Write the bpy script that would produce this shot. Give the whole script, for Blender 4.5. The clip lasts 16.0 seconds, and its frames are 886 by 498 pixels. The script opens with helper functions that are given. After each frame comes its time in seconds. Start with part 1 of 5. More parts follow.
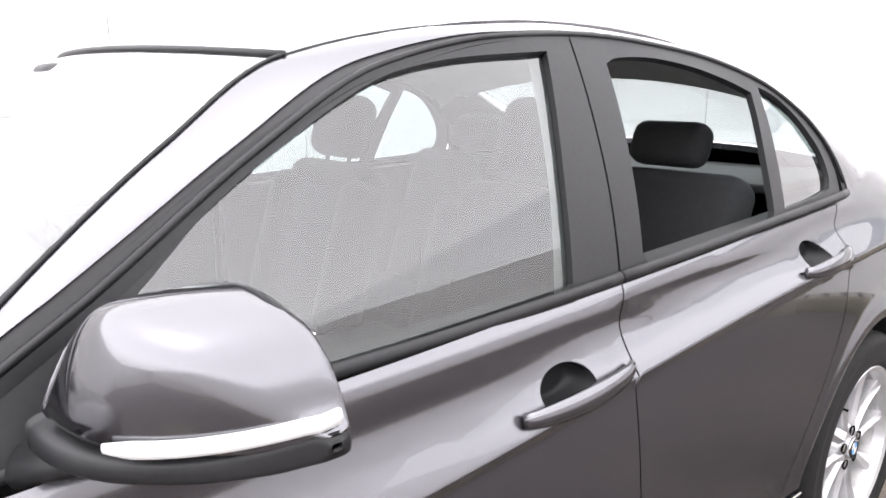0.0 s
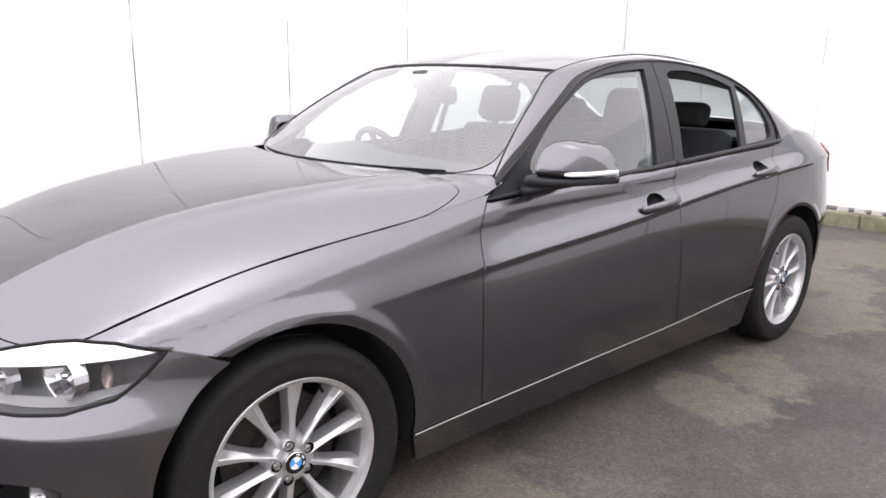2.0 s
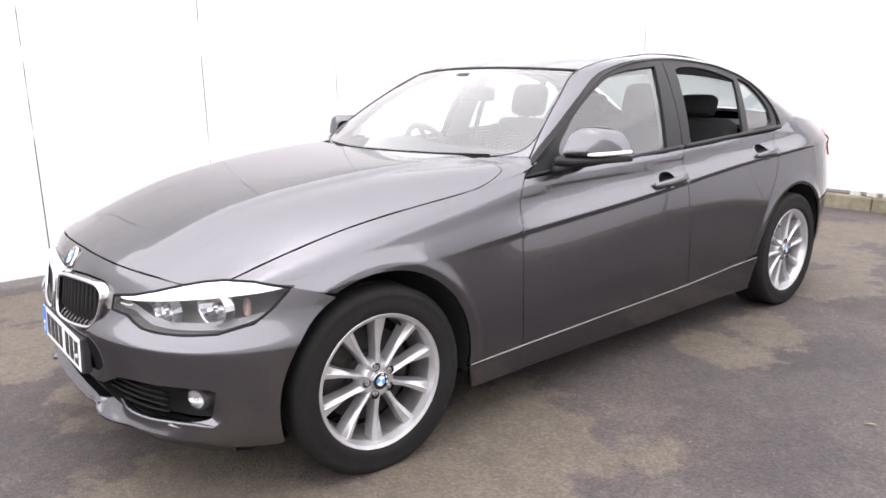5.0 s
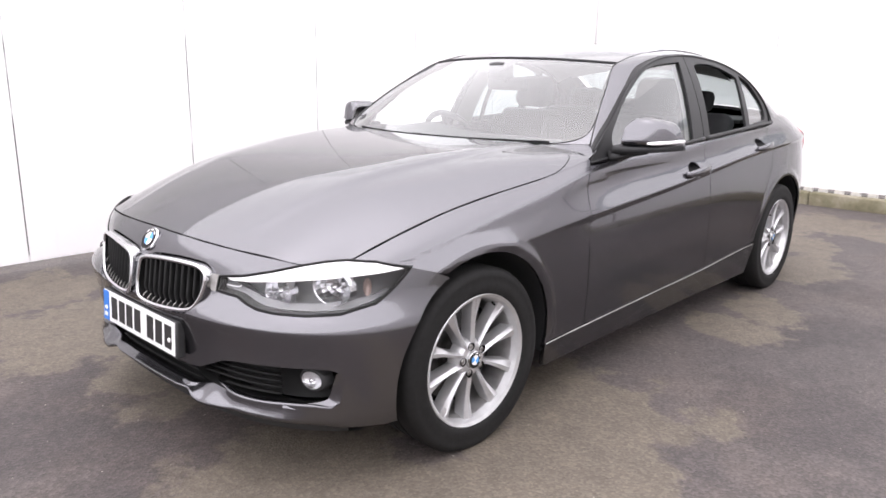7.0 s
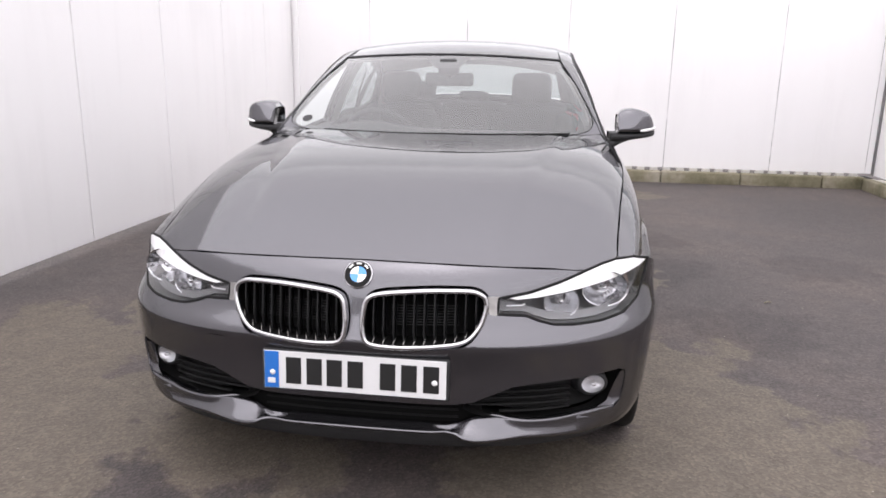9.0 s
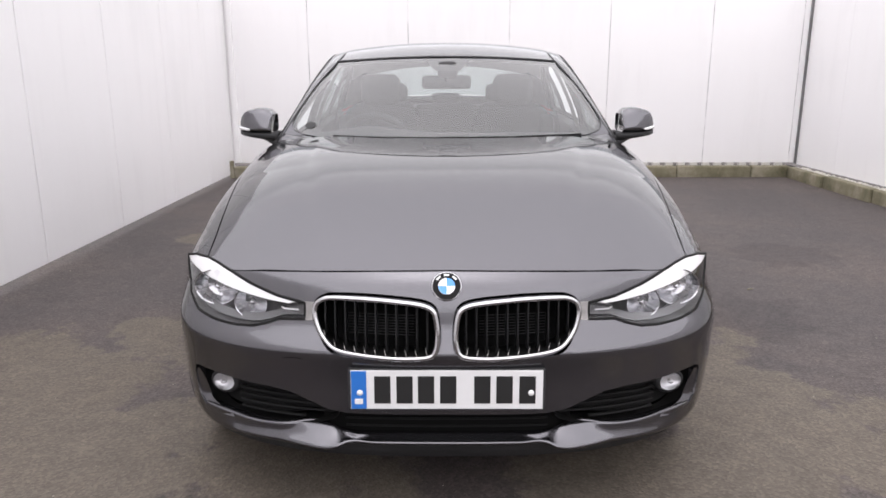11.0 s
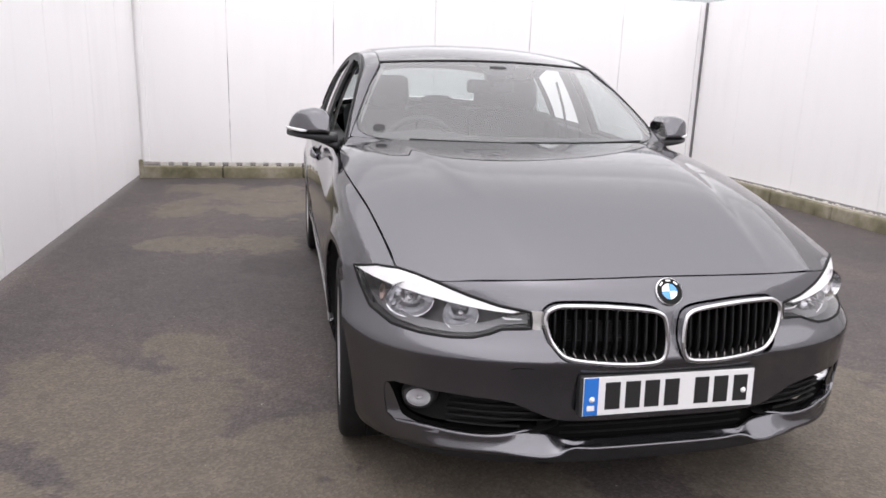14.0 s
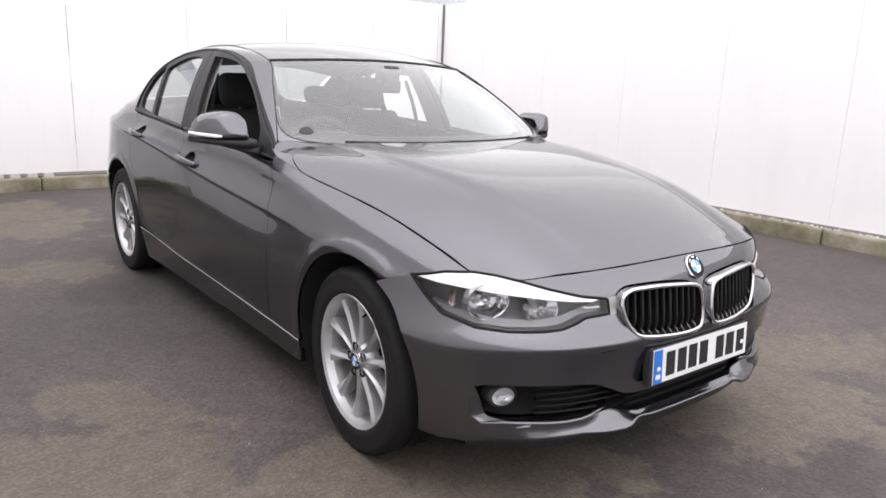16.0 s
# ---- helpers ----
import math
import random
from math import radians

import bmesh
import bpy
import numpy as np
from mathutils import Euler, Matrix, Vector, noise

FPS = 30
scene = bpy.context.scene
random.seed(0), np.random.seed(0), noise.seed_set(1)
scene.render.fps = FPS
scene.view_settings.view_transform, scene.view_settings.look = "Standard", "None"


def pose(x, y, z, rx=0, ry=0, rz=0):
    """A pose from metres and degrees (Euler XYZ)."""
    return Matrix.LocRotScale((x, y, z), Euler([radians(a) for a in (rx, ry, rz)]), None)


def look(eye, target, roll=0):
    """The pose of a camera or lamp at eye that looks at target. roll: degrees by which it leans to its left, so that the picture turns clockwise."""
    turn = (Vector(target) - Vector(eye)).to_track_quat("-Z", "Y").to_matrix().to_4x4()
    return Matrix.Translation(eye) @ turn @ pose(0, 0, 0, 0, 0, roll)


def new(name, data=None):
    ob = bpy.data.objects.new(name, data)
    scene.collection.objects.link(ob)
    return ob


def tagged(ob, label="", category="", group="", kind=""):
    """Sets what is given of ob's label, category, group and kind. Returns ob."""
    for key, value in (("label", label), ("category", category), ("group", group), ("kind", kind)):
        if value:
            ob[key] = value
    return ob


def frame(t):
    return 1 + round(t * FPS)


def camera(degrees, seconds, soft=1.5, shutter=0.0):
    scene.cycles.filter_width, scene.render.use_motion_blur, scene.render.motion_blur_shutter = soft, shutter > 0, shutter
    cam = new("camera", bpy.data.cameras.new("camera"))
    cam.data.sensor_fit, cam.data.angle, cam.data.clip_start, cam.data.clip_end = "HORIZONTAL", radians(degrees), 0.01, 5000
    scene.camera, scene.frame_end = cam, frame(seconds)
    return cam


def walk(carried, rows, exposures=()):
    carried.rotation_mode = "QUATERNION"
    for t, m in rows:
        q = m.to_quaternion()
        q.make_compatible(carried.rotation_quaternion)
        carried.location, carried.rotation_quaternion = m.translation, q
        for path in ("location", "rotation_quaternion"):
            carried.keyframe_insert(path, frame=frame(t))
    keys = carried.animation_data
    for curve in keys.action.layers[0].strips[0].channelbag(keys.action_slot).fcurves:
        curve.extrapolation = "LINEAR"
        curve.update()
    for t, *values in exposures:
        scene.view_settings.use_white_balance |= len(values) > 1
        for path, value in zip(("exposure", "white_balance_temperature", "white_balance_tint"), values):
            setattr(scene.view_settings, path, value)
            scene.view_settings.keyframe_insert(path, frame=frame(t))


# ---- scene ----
cam = camera(63.2, 16.0, 1.65)
# stops over the whole clip: the clip's camera darkens its picture as it comes round to the front
EXPOSURES = [(0.0, 2.45, 6500, 14), (0.5, 1.58, 6500, 15), (1.0, 1.48, 6500, 15), (1.5, 1.58, 6500, 15), (2.5, 1.82, 6500, 16), (3.5, 1.94, 6500, 16), (7.0, 1.85, 6500, 17), (8.0, 1.62, 6500, 17), (9.0, 1.29, 6500, 17), (12.0, 1.16, 6500, 16), (14.0, 1.22, 6500, 16), (15.0, 1.33, 6500, 16), (16.0, 1.40, 6500, 16)]
PATH = [
    (0, (1.51, 0.782, 1.267), (0.029, 2.055, 0.834), -0.1),
    (0.5, (1.675, 0.284, 1.247), (0.242, 1.621, 0.853), -1.6),
    (1, (1.9, -0.148, 1.238), (0.435, 1.151, 0.83), -1.6),
    (1.5, (2.167, -0.58, 1.279), (0.696, 0.711, 0.867), -0.1),
    (2, (2.364, -0.848, 1.284), (0.912, 0.447, 0.822), 0.7),
    (2.5, (2.627, -1.025, 1.298), (1.148, 0.241, 0.841), 1.6),
    (3, (2.711, -1.19, 1.277), (1.198, 0.039, 0.831), 0.5),
    (3.5, (2.759, -1.249, 1.287), (1.236, -0.033, 0.839), -0.1),
    (4, (2.739, -1.25, 1.275), (1.225, -0.025, 0.822), -0.6),
    (6.5, (2.688, -1.463, 1.29), (1.245, -0.163, 0.814), 0.5),
    (7, (2.329, -1.773, 1.258), (1.011, -0.346, 0.783), 1.0),
    (7.5, (1.916, -2.13, 1.258), (0.811, -0.533, 0.778), 0.7),
    (8, (1.441, -2.366, 1.245), (0.618, -0.61, 0.756), 1.5),
    (8.5, (0.963, -2.544, 1.24), (0.41, -0.673, 0.799), 1.1),
    (9, (0.494, -2.606, 1.262), (0.235, -0.682, 0.778), 0.9),
    (9.5, (0.135, -2.592, 1.285), (0.034, -0.655, 0.797), -0.1),
    (12, (-0.013, -2.591, 1.262), (-0.013, -0.649, 0.785), -0.1),
    (12.5, (-0.03, -2.595, 1.26), (-0.023, -0.652, 0.785), 0.0),
    (13, (-0.157, -2.602, 1.246), (-0.114, -0.657, 0.779), 1.3),
    (13.5, (-0.569, -2.535, 1.257), (-0.332, -0.61, 0.767), 3.4),
    (14, (-1.051, -2.465, 1.277), (-0.624, -0.57, 0.8), 2.0),
    (14.5, (-1.477, -2.305, 1.286), (-0.764, -0.498, 0.811), 2.4),
    (15, (-1.8, -2.112, 1.27), (-0.851, -0.413, 0.809), 2.3),
    (15.5, (-2.019, -2.023, 1.28), (-0.904, -0.43, 0.815), 1.9),
    (16, (-2.052, -2.0, 1.262), (-0.854, -0.465, 0.802), 2.3),
]
walk(cam, [(t, look(eye, target, roll)) for t, eye, target, roll in PATH], EXPOSURES)

# ---------------------------------------------------------------- light
world = bpy.data.worlds.new("overcast_sky")
scene.world = world
world.use_nodes = True
wn = world.node_tree
wn.nodes.clear()
sky = wn.nodes.new("ShaderNodeTexSky")
sky.sky_type = "NISHITA"
sky.sun_disc = False
sky.sun_elevation, sky.sun_rotation = radians(82), radians(200)
sky.dust_density, sky.air_density, sky.ozone_density = 1.0, 1.5, 1.0
pale = wn.nodes.new("ShaderNodeHueSaturation")
pale.inputs["Saturation"].default_value = 0.05
back = wn.nodes.new("ShaderNodeBackground")
back.inputs["Strength"].default_value = 0.15
out = wn.nodes.new("ShaderNodeOutputWorld")
wn.links.new(sky.outputs[0], pale.inputs["Color"])
wn.links.new(pale.outputs[0], back.inputs["Color"])
wn.links.new(back.outputs[0], out.inputs["Surface"])
sun = bpy.data.lights.new("sun", "SUN")
sun.energy, sun.angle, sun.color = 0.5, radians(140), (1.0, 0.98, 0.96)
new("sun", sun).matrix_world = look((0.6, -1.2, 10), (0, 0, 0))


# ---------------------------------------------------------------- materials
def shader(name, colour, rough=0.5, metal=0.0, coat=0.0, coat_rough=0.03, spec=0.5):
    m = bpy.data.materials.new(name)
    m.use_nodes = True
    b = m.node_tree.nodes["Principled BSDF"]
    b.inputs["Base Color"].default_value = (*colour, 1)
    b.inputs["Roughness"].default_value = rough
    b.inputs["Metallic"].default_value = metal
    b.inputs["Coat Weight"].default_value = coat
    b.inputs["Coat Roughness"].default_value = coat_rough
    b.inputs["Specular IOR Level"].default_value = spec
    return m


def node(m, kind, **inputs):
    n = m.node_tree.nodes.new(kind)
    for key, v in inputs.items():
        n.inputs[key.replace("_", " ")].default_value = v
    return n


def wire(m, a, b):
    m.node_tree.links.new(a, b)


def coords(m):
    """Places in the object's own space, in metres."""
    return node(m, "ShaderNodeTexCoord").outputs["Object"]


def ramp(m, fac, stops):
    r = node(m, "ShaderNodeValToRGB")
    e = r.color_ramp.elements
    while len(e) < len(stops):
        e.new(0.5)
    for k, (p, c) in enumerate(stops):
        e[k].position = p
        e[k].color = (*c, 1) if len(c) == 3 else c
    wire(m, fac, r.inputs[0])
    return r.outputs[0]


def speckled(name, colour, rough, grain=40.0, amount=0.15, metal=0.0, coat=0.0, bump=0.0, rough_var=0.1):
    """A plain surface with a fine grain, broad soft variation and uneven gloss."""
    m = shader(name, colour, rough, metal, coat)
    b = m.node_tree.nodes["Principled BSDF"]
    at = coords(m)
    fine = node(m, "ShaderNodeTexNoise", Scale=grain, Detail=4.0)
    broad = node(m, "ShaderNodeTexNoise", Scale=grain / 14, Detail=3.0)
    wire(m, at, fine.inputs["Vector"]), wire(m, at, broad.inputs["Vector"])
    mix = node(m, "ShaderNodeMath")
    mix.operation = "ADD"
    wire(m, fine.outputs[0], mix.inputs[0]), wire(m, broad.outputs[0], mix.inputs[1])
    half = node(m, "ShaderNodeMath")
    half.operation, half.inputs[1].default_value = "MULTIPLY", 0.5
    wire(m, mix.outputs[0], half.inputs[0])
    lo = tuple(max(c * (1 - amount), 0) for c in colour)
    hi = tuple(min(c * (1 + amount), 1) for c in colour)
    wire(m, ramp(m, half.outputs[0], [(0.35, lo), (0.65, hi)]), b.inputs["Base Color"])
    r = node(m, "ShaderNodeMapRange")
    r.inputs["To Min"].default_value, r.inputs["To Max"].default_value = max(rough - rough_var, 0.02), min(rough + rough_var, 1)
    wire(m, broad.outputs[0], r.inputs[0]), wire(m, r.outputs[0], b.inputs["Roughness"])
    if bump:
        bp = node(m, "ShaderNodeBump", Strength=1.0, Distance=bump)
        wire(m, fine.outputs[0], bp.inputs["Height"]), wire(m, bp.outputs[0], b.inputs["Normal"])
    return m


def paint_material():
    """Dark grey metallic paint under clear lacquer, with fine flake."""
    m = shader("grey_metallic_paint", (0.10, 0.098, 0.104), 0.235, 0.95, 1.0, 0.02)
    b = m.node_tree.nodes["Principled BSDF"]
    b.inputs["Specular Tint"].default_value = (.16, .16, .165, 1)
    at = coords(m)
    flake = node(m, "ShaderNodeTexVoronoi", Scale=1400.0)
    wire(m, at, flake.inputs["Vector"])
    wire(m, ramp(m, flake.outputs["Distance"], [(0.0, (0.156, 0.154, 0.167)), (0.7, (0.115, 0.1135, 0.124))]), b.inputs["Base Color"])
    film = node(m, "ShaderNodeTexNoise", Scale=5.0, Detail=5.0)
    wire(m, at, film.inputs["Vector"])
    r = node(m, "ShaderNodeMapRange")
    r.inputs["To Min"].default_value, r.inputs["To Max"].default_value = 0.008, 0.022
    wire(m, film.outputs[0], r.inputs[0]), wire(m, r.outputs[0], b.inputs["Coat Roughness"])
    return m


def pane_material(name, tint, gloss=1.0, sheen=.10):
    """Clear sheet glass: see-through with a Fresnel reflection."""
    m = bpy.data.materials.new(name)
    m.use_nodes = True
    m.node_tree.nodes.clear()
    t = node(m, "ShaderNodeBsdfTransparent", Color=(*tint, 1))
    g = node(m, "ShaderNodeBsdfGlossy", Color=(gloss, gloss, gloss, 1), Roughness=0.01)
    f0 = node(m, "ShaderNodeLayerWeight", Blend=0.5)
    f1 = node(m, "ShaderNodeMath")
    f1.operation, f1.inputs[1].default_value = "POWER", 3.8
    f = node(m, "ShaderNodeMath")  # both faces of the sheet reflect
    f.operation, f.use_clamp = "MULTIPLY_ADD", True
    f.inputs[1].default_value, f.inputs[2].default_value = 1 - sheen, sheen
    wire(m, f0.outputs["Facing"], f1.inputs[0]), wire(m, f1.outputs[0], f.inputs[0])
    x = node(m, "ShaderNodeMixShader")
    o = node(m, "ShaderNodeOutputMaterial")
    wire(m, f.outputs[0], x.inputs[0]), wire(m, t.outputs[0], x.inputs[1]), wire(m, g.outputs[0], x.inputs[2])
    wire(m, x.outputs[0], o.inputs["Surface"])
    return m


def spots(m, at, places, warp, reach):
    """1 inside soft round spots of known place, their rims broken by noise."""
    total = None
    for x, y, r in places:
        d = node(m, "ShaderNodeVectorMath")
        d.operation = "DISTANCE"
        d.inputs[1].default_value = (x, y, -.012)
        wire(m, at, d.inputs[0])
        k = node(m, "ShaderNodeMath")
        k.operation, k.inputs[1].default_value = "DIVIDE", r
        wire(m, d.outputs["Value"], k.inputs[0])
        if total is None:
            total = k.outputs[0]
        else:
            s = node(m, "ShaderNodeMath")
            s.operation = "MINIMUM"
            wire(m, total, s.inputs[0]), wire(m, k.outputs[0], s.inputs[1])
            total = s.outputs[0]
    off = node(m, "ShaderNodeMath")
    off.operation, off.inputs[1].default_value, off.inputs[2].default_value = "MULTIPLY_ADD", reach, -reach / 2
    wire(m, warp, off.inputs[0])
    edge = node(m, "ShaderNodeMath")
    edge.operation = "ADD"
    wire(m, total, edge.inputs[0]), wire(m, off.outputs[0], edge.inputs[1])
    return ramp(m, edge.outputs[0], [(0.76, (1, 1, 1)), (0.86, (.4, .4, .4)), (0.93, (0, 0, 0))])


def ground_material():
    """Worn asphalt: dark aggregate, broad tan dusty stains, damp darker patches, the bumper's shade painted in."""
    m = shader("worn_asphalt", (0.06, 0.06, 0.06), 0.85)
    b = m.node_tree.nodes["Principled BSDF"]
    at = coords(m)
    warp = node(m, "ShaderNodeTexNoise", Scale=1.9, Detail=10.0, Roughness=0.66)
    wire(m, at, warp.inputs["Vector"])
    stain = spots(m, at, STAINS, warp.outputs[0], 3.4)
    wet_and_shade = spots(m, at, DAMP_AND_SHADE, warp.outputs[0], 2.4)
    grit = node(m, "ShaderNodeTexVoronoi", Scale=105.0)
    wire(m, at, grit.inputs["Vector"])
    grey = ramp(m, grit.outputs["Color"], [(0.1, (0.049, 0.0416, 0.0400)), (0.5, (0.066, 0.0560, 0.0540)), (0.95, (0.098, 0.0832, 0.0800))])
    tan = ramp(m, grit.outputs["Color"], [(0.1, (0.086, 0.0715, 0.0555)), (0.5, (0.108, 0.090, 0.070)), (0.95, (0.144, 0.121, 0.095))])
    mottle = node(m, "ShaderNodeTexNoise", Scale=9.0, Detail=8.0, Roughness=0.75)
    wire(m, at, mottle.inputs["Vector"])
    damp = node(m, "ShaderNodeTexNoise", Scale=0.8, Detail=8.0, Roughness=0.65)
    wire(m, at, damp.inputs["Vector"])

    def times(a, c):
        mix = node(m, "ShaderNodeMix")
        mix.data_type, mix.blend_type = "RGBA", "MULTIPLY"
        mix.inputs[0].default_value = 1.0
        wire(m, a, mix.inputs[6]), wire(m, c, mix.inputs[7])
        return mix.outputs[2]
    broad = ramp(m, damp.outputs[0], [(0.36, (0.74, 0.73, 0.74)), (0.47, (0.92, 0.91, 0.91)), (0.55, (1.08, 1.05, 1.02)), (0.66, (1.3, 1.24, 1.18))])
    fine = ramp(m, mottle.outputs[0], [(0.32, (0.80, 0.80, 0.80)), (0.5, (1, 1, 1)), (0.68, (1.2, 1.18, 1.16))])
    dark = ramp(m, wet_and_shade, [(0.0, (1, 1, 1)), (1.0, (0.78, 0.77, 0.78))])
    bare = times(times(grey, broad), dark)
    mix = node(m, "ShaderNodeMix")
    mix.data_type = "RGBA"
    soft = node(m, "ShaderNodeMath")
    soft.operation, soft.inputs[1].default_value = "MULTIPLY", 0.9
    wire(m, stain, soft.inputs[0])
    wire(m, soft.outputs[0], mix.inputs[0]), wire(m, bare, mix.inputs[6]), wire(m, tan, mix.inputs[7])
    wire(m, times(mix.outputs[2], fine), b.inputs["Base Color"])
    rr = node(m, "ShaderNodeMapRange")
    rr.inputs["To Min"].default_value, rr.inputs["To Max"].default_value = 0.6, 0.95
    wire(m, damp.outputs[0], rr.inputs[0]), wire(m, rr.outputs[0], b.inputs["Roughness"])
    bp = node(m, "ShaderNodeBump", Strength=0.6, Distance=0.003)
    wire(m, grit.outputs["Distance"], bp.inputs["Height"]), wire(m, bp.outputs[0], b.inputs["Normal"])
    return m


def panel_material():
    """White painted board with faint rain streaks and a dirty foot."""
    m = shader("white_board", (0.8, 0.79, 0.79), 0.5)
    b = m.node_tree.nodes["Principled BSDF"]
    at = coords(m)
    stretch = node(m, "ShaderNodeMapping")
    stretch.inputs["Scale"].default_value = (1, 1, 0.12)
    wire(m, at, stretch.inputs["Vector"])
    streak = node(m, "ShaderNodeTexNoise", Scale=6.0, Detail=5.0, Roughness=0.65)
    wire(m, stretch.outputs[0], streak.inputs["Vector"])
    broad = node(m, "ShaderNodeTexNoise", Scale=0.9, Detail=3.0)
    wire(m, at, broad.inputs["Vector"])
    mul = node(m, "ShaderNodeMath")
    mul.operation = "MULTIPLY"
    wire(m, streak.outputs[0], mul.inputs[0]), wire(m, broad.outputs[0], mul.inputs[1])
    wire(m, ramp(m, mul.outputs[0], [(0.08, (0.78, 0.77, 0.772)), (0.22, (0.82, 0.81, 0.812)), (0.5, (0.835, 0.825, 0.83))]), b.inputs["Base Color"])
    bp = node(m, "ShaderNodeBump", Strength=0.25, Distance=0.01)
    wire(m, broad.outputs[0], bp.inputs["Height"]), wire(m, bp.outputs[0], b.inputs["Normal"])
    return m


def joint_material():
    """Filler in the board joints: mostly pale, dark where it has fallen out."""
    m = shader("board_joint", (0.5, 0.49, 0.49), 0.75)
    b = m.node_tree.nodes["Principled BSDF"]
    gone = node(m, "ShaderNodeTexNoise", Scale=2.2, Detail=3.0, Roughness=0.6)
    wire(m, coords(m), gone.inputs["Vector"])
    wire(m, ramp(m, gone.outputs[0], [(0.45, (0.72, 0.71, 0.71)), (0.51, (0.36, 0.35, 0.35)), (0.57, (0.11, 0.108, 0.106))]), b.inputs["Base Color"])
    return m


def kerb_material():
    m = shader("mossy_concrete", (0.3, 0.29, 0.25), 0.9)
    b = m.node_tree.nodes["Principled BSDF"]
    at = coords(m)
    n1 = node(m, "ShaderNodeTexNoise", Scale=3.0, Detail=6.0, Roughness=0.65)
    n2 = node(m, "ShaderNodeTexNoise", Scale=70.0, Detail=3.0)
    wire(m, at, n1.inputs["Vector"]), wire(m, at, n2.inputs["Vector"])
    wire(m, ramp(m, n1.outputs[0], [(0.3, (0.09, 0.085, 0.045)), (0.5, (0.2, 0.18, 0.12)), (0.7, (0.33, 0.30, 0.24))]), b.inputs["Base Color"])
    bp = node(m, "ShaderNodeBump", Strength=0.6, Distance=0.006)
    wire(m, n2.outputs[0], bp.inputs["Height"]), wire(m, bp.outputs[0], b.inputs["Normal"])
    return m


STAINS = [(1.05, .6, .42), (1.2, .2, .36), (.85, .45, .3), (.65, -.45, .5), (-1.3, -.5, .6), (1.0, 0, .4), (.95, 1.9, .26), (1.02, 2.3, .28), (.85, 3.4, .42),
          (.4, 4.3, .5), (.45, 5.2, .6), (1.3, 5.2, .5), (-1.85, .34, .5), (-1.5, .1, .45), (-1.15, -.2, .4), (-1.5, .85, .3), (-1.2, 5.1, .62), (-1.85, 5.5, .4), (-2.0, 4.4, .4), (-1.15, 4.4, .55),
          (-1.3, 2.95, .36), (-1.75, 2.95, .34), (1.45, -.3, .45), (.9, -.65, .5), (2.2, -.9, .45), (-2.1, -.5, .5), (-.5, -.4, .4)]
# the first two spots paint the shade under the bumper, the others are damp
DAMP_AND_SHADE = [(-.35, -.85, .5), (.4, -.85, .5), (-.85, -.6, .4), (1.15, 2.05, .3), (1.5, 2.3, .3), (1.6, 1.1, .4), (-1.1, 2.3, .3), (.3, -.5, .5), (1.3, 3.1, .35), (2.4, 2.4, .4)]
PAINT = paint_material()
BLACK_TRIM = speckled("satin_black_trim", (0.014, 0.014, 0.015), 0.5, 120, 0.2)
BLACK_TRIM.node_tree.nodes["Principled BSDF"].inputs["Specular IOR Level"].default_value = 0.3
GLOSS_BLACK = shader("gloss_black", (0.012, 0.012, 0.013), 0.12, coat=0.6)
PLASTIC = speckled("black_grained_plastic", (0.022, 0.022, 0.023), 0.6, 260, 0.25, bump=0.0006)
RUBBER = speckled("tyre_rubber", (0.010, 0.0098, 0.0098), 0.75, 60, 0.3, bump=0.0006)
RUBBER.node_tree.nodes["Principled BSDF"].inputs["Specular IOR Level"].default_value = 0.25
# near-black: paints the shade of gaps and hollows, and colours black parts
DARK = shader("black_part_and_shade", (0.006, 0.006, 0.006), 0.9, spec=0.08)
ALLOY = speckled("silver_alloy", (0.54, 0.54, 0.55), 0.38, 30, 0.1, metal=0.7, coat=0.35)
CHROME = speckled("bright_chrome", (0.60, 0.60, 0.61), 0.12, 20, 0.03, metal=1.0, rough_var=0.03)
# alloy made darker: shade inside the wheel put into the colour
BARREL = speckled("shaded_alloy_barrel", (0.36, 0.355, 0.35), 0.4, 30, 0.2, metal=0.8)
# iron darkened for the shade behind the spokes
DISC_IRON = speckled("shaded_disc_iron", (0.045, 0.042, 0.04), 0.5, 60, 0.25, metal=0.6)
STEEL = speckled("brake_steel", (0.33, 0.32, 0.31), 0.42, 60, 0.2, metal=0.9)
CLOTH = speckled("black_seat_cloth", (0.022, 0.022, 0.024), 0.9, 50, 0.2)
LINING = speckled("grey_roof_lining", (0.42, 0.41, 0.40), 0.95, 150, 0.08)
DASH = speckled("dark_dashboard", (0.028, 0.028, 0.029), 0.75, 40, 0.15)
PALE_TRIM = speckled("pale_pillar_trim", (0.42, 0.41, 0.395), 0.8, 100, 0.08)
PANE = pane_material("tinted_pane", (0.54, 0.60, 0.59), sheen=.10)
SCREEN_GLASS = pane_material("screen_glass", (0.71, 0.77, 0.76), sheen=.12)
LENS = pane_material("lamp_lens", (0.95, 0.95, 0.96), sheen=.03)
WHITE_LENS = speckled("white_indicator_lens", (0.85, 0.85, 0.85), 0.2, 40, 0.04)
RED_LENS = speckled("red_tail_lens", (0.5, 0.03, 0.04), 0.15, 60, 0.15, coat=0.8)
REFLECTOR = speckled("lamp_reflector", (0.60, 0.60, 0.615), 0.18, 30, 0.05, metal=1.0)
GRILLE_BLACK = shader("grille_black", (0.012, 0.012, 0.0125), 0.32, spec=0.4)
MATT_BLACK = shader("matt_black", (0.010, 0.010, 0.010), 0.6, spec=0.15)
PALE_AMBER = speckled("pale_amber", (.26, .20, .18), .3, 60, .25, metal=.7)
